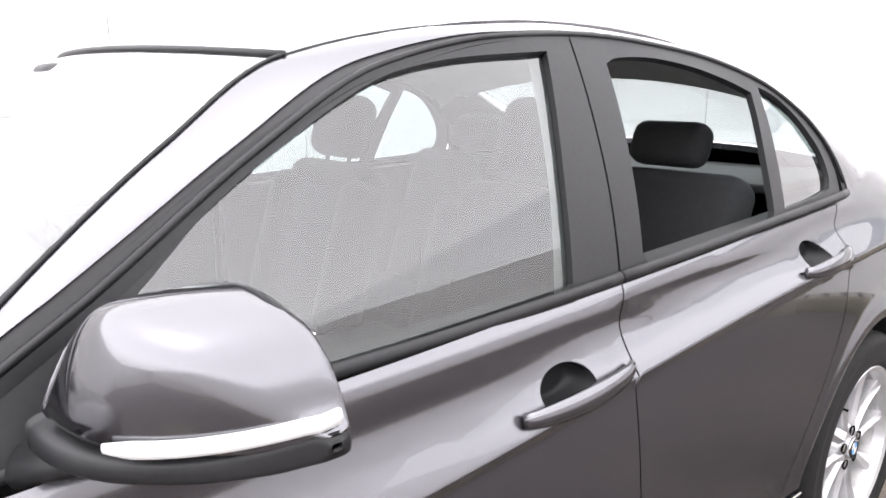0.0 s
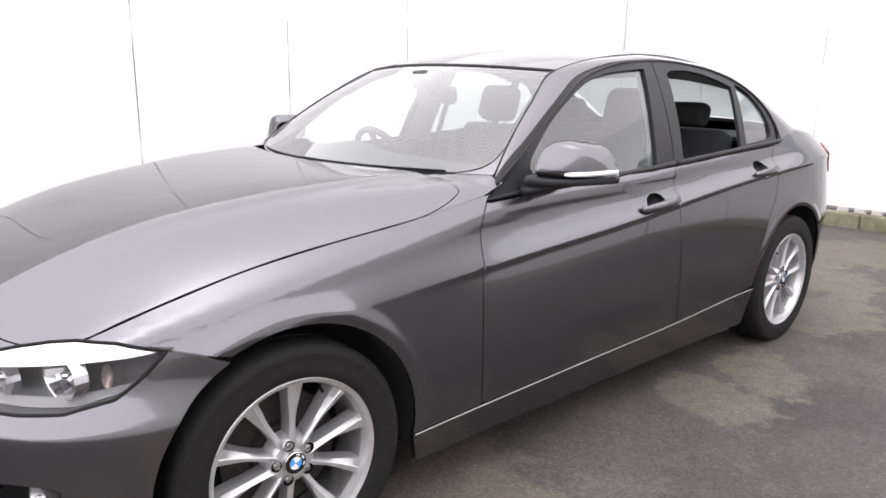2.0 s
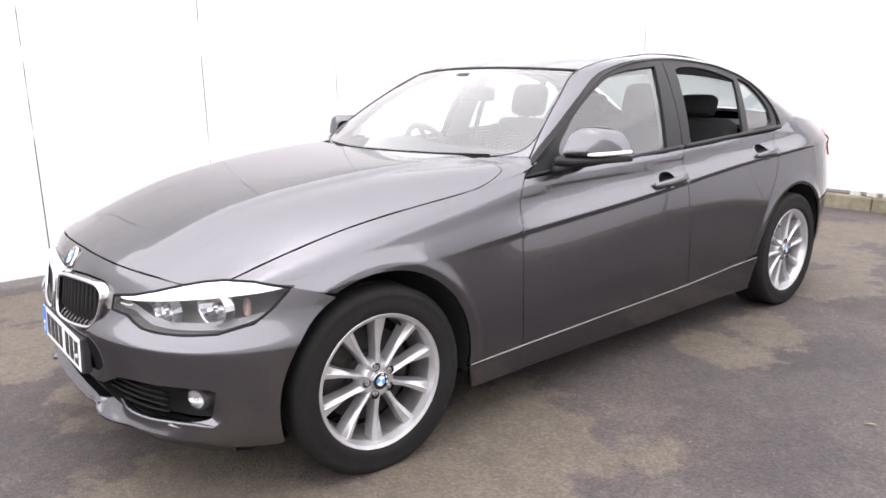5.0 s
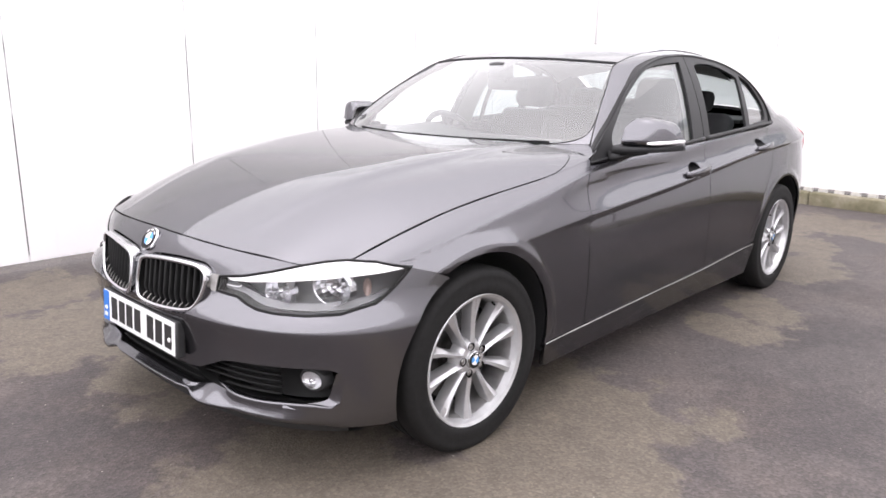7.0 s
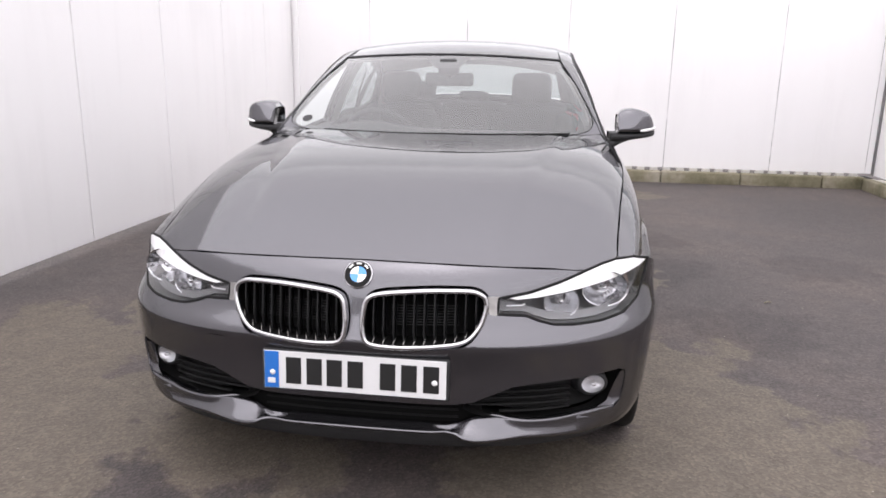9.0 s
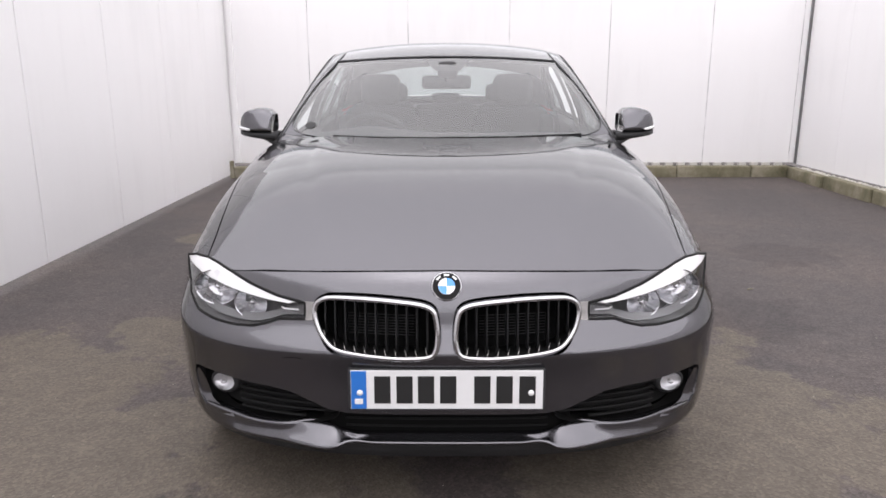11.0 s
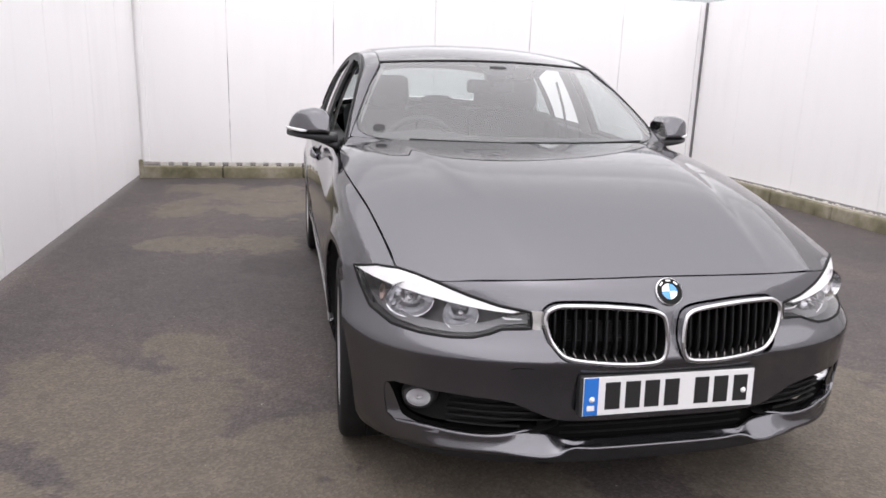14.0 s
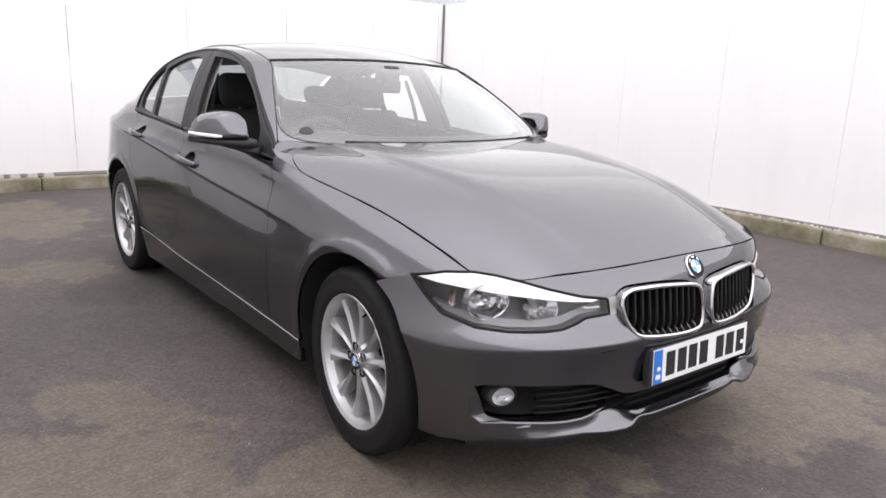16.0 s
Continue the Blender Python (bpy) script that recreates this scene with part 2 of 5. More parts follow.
BEZEL = speckled("dark_bezel", (0.05, 0.05, 0.052), 0.3, 40, 0.1)
LAMP_SILL = speckled("lamp_sill", (0.16, 0.16, 0.163), 0.35, 40, 0.1, metal=0.3)
LAMP_GREY = speckled("lamp_bezel", (0.05, 0.05, 0.052), 0.35, 40, 0.1, metal=0.2)
FOG_BOWL = speckled("fog_lamp_bowl", (0.72, 0.72, 0.73), 0.34, 40, 0.1, metal=1.0)
BROW = speckled("white_lamp_brow", (0.85, 0.85, 0.86), 0.25, 40, 0.03)
BLUE = shader("badge_blue", (0.09, 0.33, 0.72), 0.25, coat=0.5)
BAND_BLUE = shader("plate_blue", (0.02, 0.16, 0.55), 0.35)
BADGE_WHITE = shader("badge_white", (0.8, 0.8, 0.8), 0.25, coat=0.5)
PLATE_WHITE = speckled("plate_white", (0.74, 0.74, 0.74), 0.4, 30, 0.03)
PLATE_BLACK = shader("plate_black", (0.015, 0.015, 0.015), 0.4)
ASPHALT = ground_material()
BOARD = panel_material()
KERB = kerb_material()
SEAM = joint_material()
CORNER_SHADOW = speckled("corner_shadow_grey", (0.16, 0.155, 0.155), 0.8, 3, 0.5)
GRAVEL_MAT = speckled("pale_gravel", (0.5, 0.48, 0.43), 0.9, 12, 0.4)
GRIT_MAT = speckled("dull_grit", (0.24, 0.22, 0.19), 0.9, 12, 0.5)
SHEET = speckled("grey_sheet_metal", (0.5, 0.53, 0.55), 0.5, 8, 0.1, metal=0.2)


# ---------------------------------------------------------------- building helpers
def mesh_part(name, verts, faces, material, parent=None, label="", normals=None, smooth=True):
    """One mesh object from vertices and faces, under a thing or a part."""
    me = bpy.data.meshes.new(name)
    me.from_pydata([tuple(map(float, v)) for v in verts], [], faces)
    me.update()
    me.materials.append(material)
    me.polygons.foreach_set("use_smooth", [smooth] * len(me.polygons))
    if normals is not None:
        me.normals_split_custom_set_from_vertices([tuple(map(float, n)) for n in normals])
    ob = new(name, me)
    if parent:
        ob.parent = parent
    return tagged(ob, label)


def part(name, bm, material, parent=None, label="", smooth=False):
    me = bpy.data.meshes.new(name)
    bmesh.ops.recalc_face_normals(bm, faces=bm.faces)
    bm.to_mesh(me)
    bm.free()
    me.materials.append(material)
    me.polygons.foreach_set("use_smooth", [smooth] * len(me.polygons))
    if smooth:
        me.set_sharp_from_angle(angle=radians(38))
    ob = new(name, me)
    if parent:
        ob.parent = parent
    return tagged(ob, label)


def box_bm(lo, hi, bevel=0.0, seg=2, bm=None):
    bm = bm or bmesh.new()
    lo, hi = Vector(lo), Vector(hi)
    got = bmesh.ops.create_cube(bm, size=1.0, matrix=Matrix.Translation((lo + hi) / 2) @ Matrix.Diagonal((*(hi - lo), 1)))
    if bevel:
        edges = list({e for v in got["verts"] for e in v.link_edges})
        bmesh.ops.bevel(bm, geom=edges, offset=bevel, segments=seg, affect="EDGES", profile=0.5)
    return bm


def rounded(lo, hi, bevel, m=None, seg=3):
    bm = box_bm(lo, hi, bevel, seg)
    if m is not None:
        bmesh.ops.transform(bm, matrix=m, verts=bm.verts)
    return bm


def grid_faces(nu, nv, flip=False, wrap=False):
    f = []
    for i in range(nu - 1):
        for j in range(nv if wrap else nv - 1):
            k = (j + 1) % nv
            q = (i * nv + j, (i + 1) * nv + j, (i + 1) * nv + k, i * nv + k)
            f.append(q[::-1] if flip else q)
    return f


def tube(path, radius, sides=8, closed=False, squash=(1.0, 1.0), up=(0, 0, 1)):
    """Vertices and faces of a rod along a path."""
    path = [Vector(p) for p in path]
    n = len(path)
    verts = []
    for i, p in enumerate(path):
        a = path[(i - 1) % n] if closed or i else path[0]
        b = path[(i + 1) % n] if closed or i < n - 1 else path[-1]
        t = (b - a).normalized()
        s = t.cross(Vector(up)).normalized()
        u = s.cross(t).normalized()
        r = radius[i] if isinstance(radius, (list, tuple)) else radius
        for k in range(sides):
            w = 2 * math.pi * k / sides
            verts.append(p + r * (squash[0] * math.cos(w) * s + squash[1] * math.sin(w) * u))
    faces = grid_faces(n, sides, wrap=True)
    if closed:
        o = (n - 1) * sides
        faces += [(o + k, k, (k + 1) % sides, o + (k + 1) % sides) for k in range(sides)]
    else:
        faces += [tuple(range(sides)), tuple(range(n * sides - 1, (n - 1) * sides - 1, -1))]
    return verts, faces


def lathe(profile, steps=48, flip=False):
    """Turns (r, x) pairs about the x axis."""
    verts = [(x, r * math.cos(2 * math.pi * k / steps), r * math.sin(2 * math.pi * k / steps)) for r, x in profile for k in range(steps)]
    return verts, grid_faces(len(profile), steps, flip, wrap=True)


def curve(pts, each=6, closed=False):
    """Catmull-Rom through the points."""
    p = np.array(pts, float)
    n = len(p)
    res = []
    for i in range(n if closed else n - 1):
        a, b, c, d = (p[(i + k) % n] if closed else p[min(max(i + k, 0), n - 1)] for k in (-1, 0, 1, 2))
        for s in np.arange(each) / each:
            res.append(0.5 * (2 * b + (c - a) * s + (2 * a - 5 * b + 4 * c - d) * s**2 + (3 * b - a - 3 * c + d) * s**3))
    if not closed:
        res.append(p[-1])
    return [tuple(q) for q in res]


def dense(poly, step):
    """A closed outline with its sides split to at most step."""
    res = []
    for a, b in zip(poly, poly[1:] + poly[:1]):
        k = max(1, math.ceil(math.dist(a, b) / step))
        res += [tuple(np.array(a) + (np.array(b) - np.array(a)) * i / k) for i in range(k)]
    return res


def inside(poly, pts):
    x, y = pts[:, 0], pts[:, 1]
    res = np.zeros(len(pts), bool)
    for (x0, y0), (x1, y1) in zip(poly, poly[1:] + poly[:1]):
        if y0 != y1:
            res ^= ((y0 > y) != (y1 > y)) & (x < (x1 - x0) * (y - y0) / (y1 - y0) + x0)
    return res


def near(poly, pts, d):
    """Which points lie within d of the outline."""
    res = np.zeros(len(pts), bool)
    for a, b in zip(poly, poly[1:] + poly[:1]):
        a, b = np.array(a), np.array(b)
        ab = b - a
        t = np.clip(((pts - a) @ ab) / max(ab @ ab, 1e-12), 0, 1)
        res |= np.hypot(*(pts - a - t[:, None] * ab).T) < d
    return res


def shrink(poly, d):
    """An outline moved inwards by d (outwards where d is negative)."""
    p = np.array(poly, float)
    area = np.sum(p[:, 0] * np.roll(p[:, 1], -1) - p[:, 1] * np.roll(p[:, 0], -1))
    t = np.roll(p, -1, 0) - np.roll(p, 1, 0)
    t /= np.maximum(np.linalg.norm(t, axis=1, keepdims=True), 1e-9)
    n = np.stack([-t[:, 1], t[:, 0]], 1) * (1 if area > 0 else -1)
    return [tuple(q) for q in p + d * n]


def trimmed(name, place, outline, material, parent, holes=(), step=0.03, gap=0.0018, thick=0.014, label="", flip=False, lift=0.0, aspect=1.0, lines=()):
    """A sheet of a smooth surface inside an outline given in the surface's own two numbers, with holes cut through and its rims turned inwards.
    place(a, b) gives x, y, z for arrays."""
    from mathutils.geometry import delaunay_2d_cdt
    loops = [dense(shrink(dense(list(outline), step), gap), step)] + [dense(shrink(dense(list(h), step), -gap), step) for h in holes]
    o = np.array(loops[0])
    lo, hi = o.min(0), o.max(0)
    ga, gb = np.meshgrid(np.arange(lo[0], hi[0], step), np.arange(lo[1], hi[1], step * aspect), indexing="ij")
    g = np.stack([ga.ravel(), gb.ravel()], 1)
    ok = inside(loops[0], g)
    for h in loops[1:]:
        ok &= ~inside(h, g)
    for h in loops:
        ok &= ~near(h, g, step * 0.45)
    g = g[ok]
    runs = []
    for line in lines:
        q = np.array(line, float)
        q = q[np.insert(np.cumsum(np.linalg.norm(np.diff(q, axis=0), axis=1)) > 0, 0, True)]
        good = inside(loops[0], q)
        for h in loops[1:]:
            good &= ~inside(h, q)
        for h in loops:
            good &= ~near(h, q, .006)
        for a in range(len(q) - 1):
            if good[a] and good[a + 1]:
                runs.append((tuple(q[a]), tuple(q[a + 1])))
    if runs:
        rp = np.array([r[0] for r in runs] + [r[1] for r in runs])
        d = np.array([np.min(np.hypot(*(rp - c).T)) for c in g]) if len(g) else np.zeros(0)
        g = g[d > .012]
    pts, edges = [], []
    for h in loops:
        s = len(pts)
        pts += h
        edges += [(s + i, s + (i + 1) % len(h)) for i in range(len(h))]
    seen = {}
    for a, b in runs:
        for q in (a, b):
            if q not in seen:
                seen[q] = len(pts)
                pts.append(q)
        edges.append((seen[a], seen[b]))
    pts = np.array(pts + [tuple(q) for q in g])
    v, _, f, ov, *_ = delaunay_2d_cdt([Vector(q) for q in pts], edges, [], 0, 1e-6)
    v = np.array([tuple(q) for q in v])
    f = [tuple(t) for t in f]
    c = np.array([v[list(t)].mean(0) for t in f])
    keep = inside(loops[0], c)
    for h in loops[1:]:
        keep &= ~inside(h, c)
    f = [t for t, k in zip(f, keep) if k]
    e = 1e-4
    pos = lambda q: np.stack(place(q[:, 0], q[:, 1]), 1)
    P = pos(v)
    n = np.cross(pos(v + (e, 0)) - pos(v - (e, 0)), pos(v + (0, e)) - pos(v - (0, e)))
    n /= np.maximum(np.linalg.norm(n, axis=1, keepdims=True), 1e-12)
    if flip:
        n = -n
    P = P + lift * n
    # faces turned to the normals
    faces = []
    for t in f:
        a, b, d = P[t[0]], P[t[1]], P[t[2]]
        faces.append(t if np.cross(b - a, d - a) @ n[t[0]] > 0 else t[::-1])
    count = {}
    for t in faces:
        for a, b in zip(t, t[1:] + t[:1]):
            count[(a, b)] = 1
    rim = [(a, b) for a, b in count if (b, a) not in count]
    verts, norms = list(P), list(n)
    if thick:
        for a, b in rim:
            k = len(verts)
            w = np.cross(P[b] - P[a], n[a])
            w /= max(np.linalg.norm(w), 1e-12)
            verts += [P[a], P[b], P[b] - thick * n[b], P[a] - thick * n[a]]
            norms += [w] * 4
            faces.append((k + 1, k, k + 3, k + 2))
    return mesh_part(name, verts, faces, material, parent, label, norms)


# ---------------------------------------------------------------- the car's surfaces
# x to the car's left, y to its tail from the front axle, z up
def spline(xs, ys):
    """A natural cubic through (xs, ys), straight beyond its ends."""
    xs, ys = np.array(xs, float), np.array(ys, float)
    n = len(xs)
    h = np.diff(xs)
    a, r = np.eye(n), np.zeros(n)
    for i in range(1, n - 1):
        a[i, i - 1:i + 2] = h[i - 1], 2 * (h[i - 1] + h[i]), h[i]
        r[i] = 6 * ((ys[i + 1] - ys[i]) / h[i] - (ys[i] - ys[i - 1]) / h[i - 1])
    m = np.linalg.solve(a, r)
    s0 = (ys[1] - ys[0]) / h[0] - h[0] * m[1] / 6
    s1 = (ys[-1] - ys[-2]) / h[-1] + h[-1] * m[-2] / 6

    def f(q):
        q = np.asarray(q, float)
        c = np.clip(q, xs[0], xs[-1])
        i = np.clip(np.searchsorted(xs, c) - 1, 0, n - 2)
        p, b, hh = xs[i + 1] - c, c - xs[i], h[i]
        v = (m[i] * p**3 + m[i + 1] * b**3) / (6 * hh) + (ys[i] / hh - m[i] * hh / 6) * p + (ys[i + 1] / hh - m[i + 1] * hh / 6) * b
        return v + np.minimum(q - xs[0], 0) * s0 + np.maximum(q - xs[-1], 0) * s1
    return f


def gentle(xs, ys):
    """A smooth line through (xs, ys) that never overshoots."""
    xs, ys = np.array(xs, float), np.array(ys, float)
    h, d = np.diff(xs), np.diff(ys) / np.diff(xs)
    m = np.concatenate([d[:1], np.where(d[:-1] * d[1:] > 0, 2 * d[:-1] * d[1:] / np.where(d[:-1] + d[1:] == 0, 1, d[:-1] + d[1:]), 0), d[-1:]])

    def f(q):
        q = np.clip(np.asarray(q, float), xs[0], xs[-1])
        i = np.clip(np.searchsorted(xs, q) - 1, 0, len(xs) - 2)
        s = (q - xs[i]) / h[i]
        return (2 * s**3 - 3 * s**2 + 1) * ys[i] + (s**3 - 2 * s**2 + s) * h[i] * m[i] + (3 * s**2 - 2 * s**3) * ys[i + 1] + (s**3 - s**2) * h[i] * m[i + 1]
    return f


STATIONS = [-.45, 0, .4, .8, 1.3, 1.8, 2.3, 2.8, 3.3, 3.75]


def along(*v):
    return spline(STATIONS, v)


# half widths and heights of the lines that run along the flank, from the sill's foot up to the belt
CREASE = along(.62, .69, .712, .738, .772, .817, .858, .885, .90, .895)
LINE_X = [along(.80, .84, .84, .83, .83, .83, .84, .85, .80, .605), along(.84, .88, .868, .862, .862, .864, .868, .885, .83, .63),
          along(.855, .893, .882, .881, .882, .884, .888, .902, .845, .648), lambda y: CREASE_X(y) - .006 * FOLD(y) + .0016 * (1 - FOLD(y)),
          along(.82, .876, .876, .873, .876, .878, .877, .877, .818, .634), along(.775, .832, .845, .828, .828, .826, .814, .787, .735, .60),
          along(.725, .775, .812, .797, .799, .797, .787, .758, .695, .575)]
LINE_Z = [along(.19, .17, .165, .16, .155, .15, .15, .16, .2, .24), along(.27, .27, .272, .278, .288, .299, .322, .34, .36, .40),
          along(.47, .48, .48, .49, .50, .51, .53, .56, .58, .62), lambda y: CREASE(y) - .022, CREASE,
          along(.695, .79, .85, .905, .925, .945, .965, .985, .985, .92), along(.715, .835, .892, .945, .957, .972, .99, 1.01, 1.02, .955)]


def smooth(t):
    t = np.clip(t, 0, 1)
    return t * t * (3 - 2 * t)


FOLD = lambda y: smooth((np.asarray(y, float) - .25) / .45)**1.3 * (1 - .6 * smooth((np.asarray(y, float) - 2.7) / .5))
# the hollow between shoulder and crease: upright above, flaring out to the crease
HOLLOW = lambda y: smooth((np.asarray(y, float) - .35) / .5) * (1 - smooth((np.asarray(y, float) - 2.5) / .6))
CREASE_X, SHOULDER_X, SHOULDER_Z = LINE_X[4], LINE_X[5], LINE_Z[5]
LINE_X.insert(5, lambda y: CREASE_X(y) + (SHOULDER_X(y) - CREASE_X(y)) * (.55 + .32 * HOLLOW(y)))
LINE_Z.insert(5, lambda y: CREASE(y) + (SHOULDER_Z(y) - CREASE(y)) * .55)
WHEELS = ((0.0, 0.40), (2.81, 0.395))
AXLE_Z = 0.316


def side_x(y, z):
    """The flank's half width."""
    y, z = np.broadcast_arrays(np.asarray(y, float), np.asarray(z, float))
    kx, kz = np.array([f(y) for f in LINE_X]), np.array([f(y) for f in LINE_Z])
    d = np.diff(kx, axis=0) / np.diff(kz, axis=0)
    lo, hi = np.concatenate([d[:1], d]), np.concatenate([d, d[-1:]])
    tl, tr = (lo + hi) / 2, (lo + hi) / 2
    tl[1], tr[1] = lo[1], hi[1]
    w = FOLD(y)  # the crease fades out over the front wing
    tl[3] = tr[3] = tl[3] + (-.13 - tl[3]) * w
    tl[4], tr[4] = tl[4] + (lo[4] - tl[4]) * w, tr[4] + (hi[4] - tr[4]) * w
    x = kx[0] + (z - kz[0]) * d[0]
    for k in range(7):
        h = kz[k + 1] - kz[k]
        s = (z - kz[k]) / h
        c = np.clip(s, 0, 1)
        v = (2 * c**3 - 3 * c**2 + 1) * kx[k] + (c**3 - 2 * c**2 + c) * h * tr[k] + (3 * c**2 - 2 * c**3) * kx[k + 1] + (c**3 - c**2) * h * tl[k + 1]
        x = np.where(s >= 0, v, x)
    x = np.where(z > kz[-1], kx[-1] + (z - kz[-1]) * d[-1], x)
    for yw, r in WHEELS:
        q = np.hypot(y - yw, z - AXLE_Z) - r
        x = x + .007 * np.exp(-(q / .022)**2) * (z > .3)
    return x


NOSE_A = gentle([.16, .2, .25, .3, .45, .52, .6, .7, .76], [.855, .868, .879, .887, .90, .903, .897, .893, .885])
NOSE_B = gentle([.16, .20, .235, .27, .31, .36, .42, .47, .495, .51, .52, .53, .545, .58, .64, .68, .70, .735, .77], [.69, .735, .752, .745, .742, .745, .750, .760, .7682, .7728, .7740, .7715, .7635, .743, .729, .716, .706, .668, .60])
NOSE_N = gentle([.16, .2, .3, .45, .52, .57, .62, .76], [2.75, 2.82, 2.92, 2.85, 2.74, 2.52, 2.36, 2.3])


def nose(w, z):
    """The front end, round from the middle (w = 0) to the flanks (a quarter turn)."""
    a, b, n = NOSE_A(z), NOSE_B(z), NOSE_N(z)
    s, c = np.sin(w), np.cos(w)
    return np.sign(s) * a * np.abs(s)**(2 / n), -b * np.abs(c)**(2 / n), z + 0 * w


def at_x(x, z):
    """The nose's numbers for a half width."""
    return (float(np.sign(x) * np.arcsin(min(abs(x) / NOSE_A(z), 1.0)**(NOSE_N(z) / 2))), z)


def at_y(y, z):
    return (float(np.arccos(min(-y / NOSE_B(z), 1.0)**(NOSE_N(z) / 2))), z)


def nose_y(x, z):
    return -NOSE_B(z) * np.maximum(1 - np.minimum(np.abs(x) / NOSE_A(z), 1)**NOSE_N(z), 1e-9)**(1 / NOSE_N(z))


HOOD_MID = spline([-.68, -.57, -.45, -.2, .07, .36, .58], [.732, .778, .824, .900, .948, .977, .988])


HOOD_LIP = spline([0, .2, .4, .55, .632, .68, .722], [.733, .730, .722, .711, .701, .706, .715])
HOOD_TIP = spline([0, .2, .4, .55, .632, .68, .722], [float(nose_y(x, HOOD_LIP(x))) for x in (0, .2, .4, .55, .632, .68, .722)])


def hood_z(x, y):
    """The bonnet's height, brought down to the nose along its front edge."""
    e = np.minimum(np.abs(x), .722)
    lip = HOOD_LIP(e) - hood_crown(e, HOOD_TIP(e))
    return hood_crown(x, y) + lip * np.exp(-np.maximum(y - HOOD_TIP(e), 0) / .16)


def hood_crown(x, y):
    xe, ze = LINE_X[-1](y), LINE_Z[-1](y)
    q = np.minimum(np.abs(x) / xe, 1.2)
    ridge = .38 + .2 * (y + .6) / 1.2
    dome = .009 / (1 + np.exp((np.abs(x) - ridge) / .012))
    return ze + (HOOD_MID(y) - .009 - ze) * (1 - q**(2.5 + 2.6 * np.clip((y + .6) / .4, 0, 1) + 2.6 * np.clip((y - .1) / .4, 0, 1))) + dome


BELT_X = spline([.7, 1.0, 1.3, 1.7, 2.3, 2.75, 3.0], [.765, .771, .789, .808, .805, .785, .76])


def glass_x(y, z):
    d = z - .965
    m = np.clip((np.asarray(y, float) - 1.1) / .6, 0, 1)
    return BELT_X(y) - (.36 - .08 * m) * d - (.35 + .10 * m) * d * np.abs(d)


def path3(*rows):
    """A smooth path through points, by a number from 0 to 1."""
    p = np.array(rows)
    t = np.linspace(0, 1, len(rows))
    run = np.concatenate([[0], np.cumsum(np.linalg.norm(np.diff(p, axis=0), axis=1))])
    f = [gentle(run, c) for c in p.T]
    return lambda q: np.stack([g(np.interp(q, t, run)) for g in f], -1)


def windscreen(u, v):
    x = (.752 - .189 * v) * u
    y = (.56 + .24 * u**2) * (1 - v) + (1.18 + .117 * u**2) * v
    z = (.972 + .012 * u**2) * (1 - v) + (1.337 - .022 * u**2) * v
    s = 4 * v * (1 - v) * .022
    return x, y - .5 * s, z + .8 * s


RAIL_OUT = path3(*((float(glass_x(y, z)) + .006, y, z) for y, z in ((.752, .920), (.962, 1.036), (1.206, 1.192), (1.43, 1.297), (1.665, 1.347), (1.90, 1.359), (2.195, 1.340),
                                                                  (2.46, 1.288), (2.65, 1.198), (2.755, 1.085), (2.782, 1.0))))
RAIL_IN = path3(*(tuple(float(c) for c in windscreen(np.array(1.0), np.array(v))) for v in (0, .235, .61, 1.0)), (.548, 1.6, 1.372), (.54, 1.87, 1.390),
                (.54, 2.17, 1.378), (.55, 2.45, 1.346), (.575, 2.70, 1.280), (.61, 2.98, 1.16), (.64, 3.25, 1.045))
ROOF_MID = spline([1.18, 1.5, 1.85, 2.2, 2.5, 2.72], [1.337, 1.404, 1.432, 1.424, 1.386, 1.33])


def rail(a, b):
    """The roof rail and pillars, along (a) and across (b)."""
    p, q = RAIL_OUT(a), RAIL_IN(a)
    m = p + (q - p) * b[:, None]
    swell = 4 * b * (1 - b) * (.010 + .018 * smooth((a - .72) / .28))
    return m[:, 0] + swell * .8, m[:, 1], m[:, 2] + swell * .6


def rear_screen(u, v):
    x = (.565 + .075 * v) * u
    y = (2.74 - .04 * u**2) * (1 - v) + (3.28 - .04 * u**2) * v
    z = (1.322 - .05 * u**2) * (1 - v) + (1.075 - .035 * u**2) * v
    s = 4 * v * (1 - v) * .02
    return x, y + .4 * s, z + .8 * s


def roof(u, y):
    """The roof sheet: u from -1 to 1 across."""
    k = np.clip((y - 1.18) / 1.54, 0, 1)
    xe = .563 - .012 * np.sin(np.pi * k)
    ze = ROOF_EDGE(y)
    yy = y + (.117 * (1 - k) - .02 * k) * u**2
    return xe * u, yy, ROOF_MID(y) - (ROOF_MID(y) - ze) * np.abs(u)**2.2


ROOF_EDGE = spline([1.18, 1.5, 1.85, 2.2, 2.5, 2.72], [1.314, 1.372, 1.394, 1.379, 1.330, 1.266])


def mirrored(place, s):
    def f(a, b):
        x, y, z = place(a, b)
        return s * x, y, z
    return f


# ---------------------------------------------------------------- the compound
WALL_X, BACK_Y, TOP = -2.67, 6.39, 2.26
GROUND_Z = -.012
ground_v = []
for i, x in enumerate([-600, -40, -8, -2.7, 4.5, 9, 40, 600]):
    for y in [-600, -40, -10, 0, 6.4, 12, 40, 600]:
        ground_v.append((x, y, GROUND_Z))
tagged(mesh_part("ground", ground_v, grid_faces(8, 8), ASPHALT, smooth=False), "dark worn asphalt with tan dusty stains, damp patches and painted bumper shade", "ground", kind="structure")


def right_x(y):
    return 4.505 - .024 * y


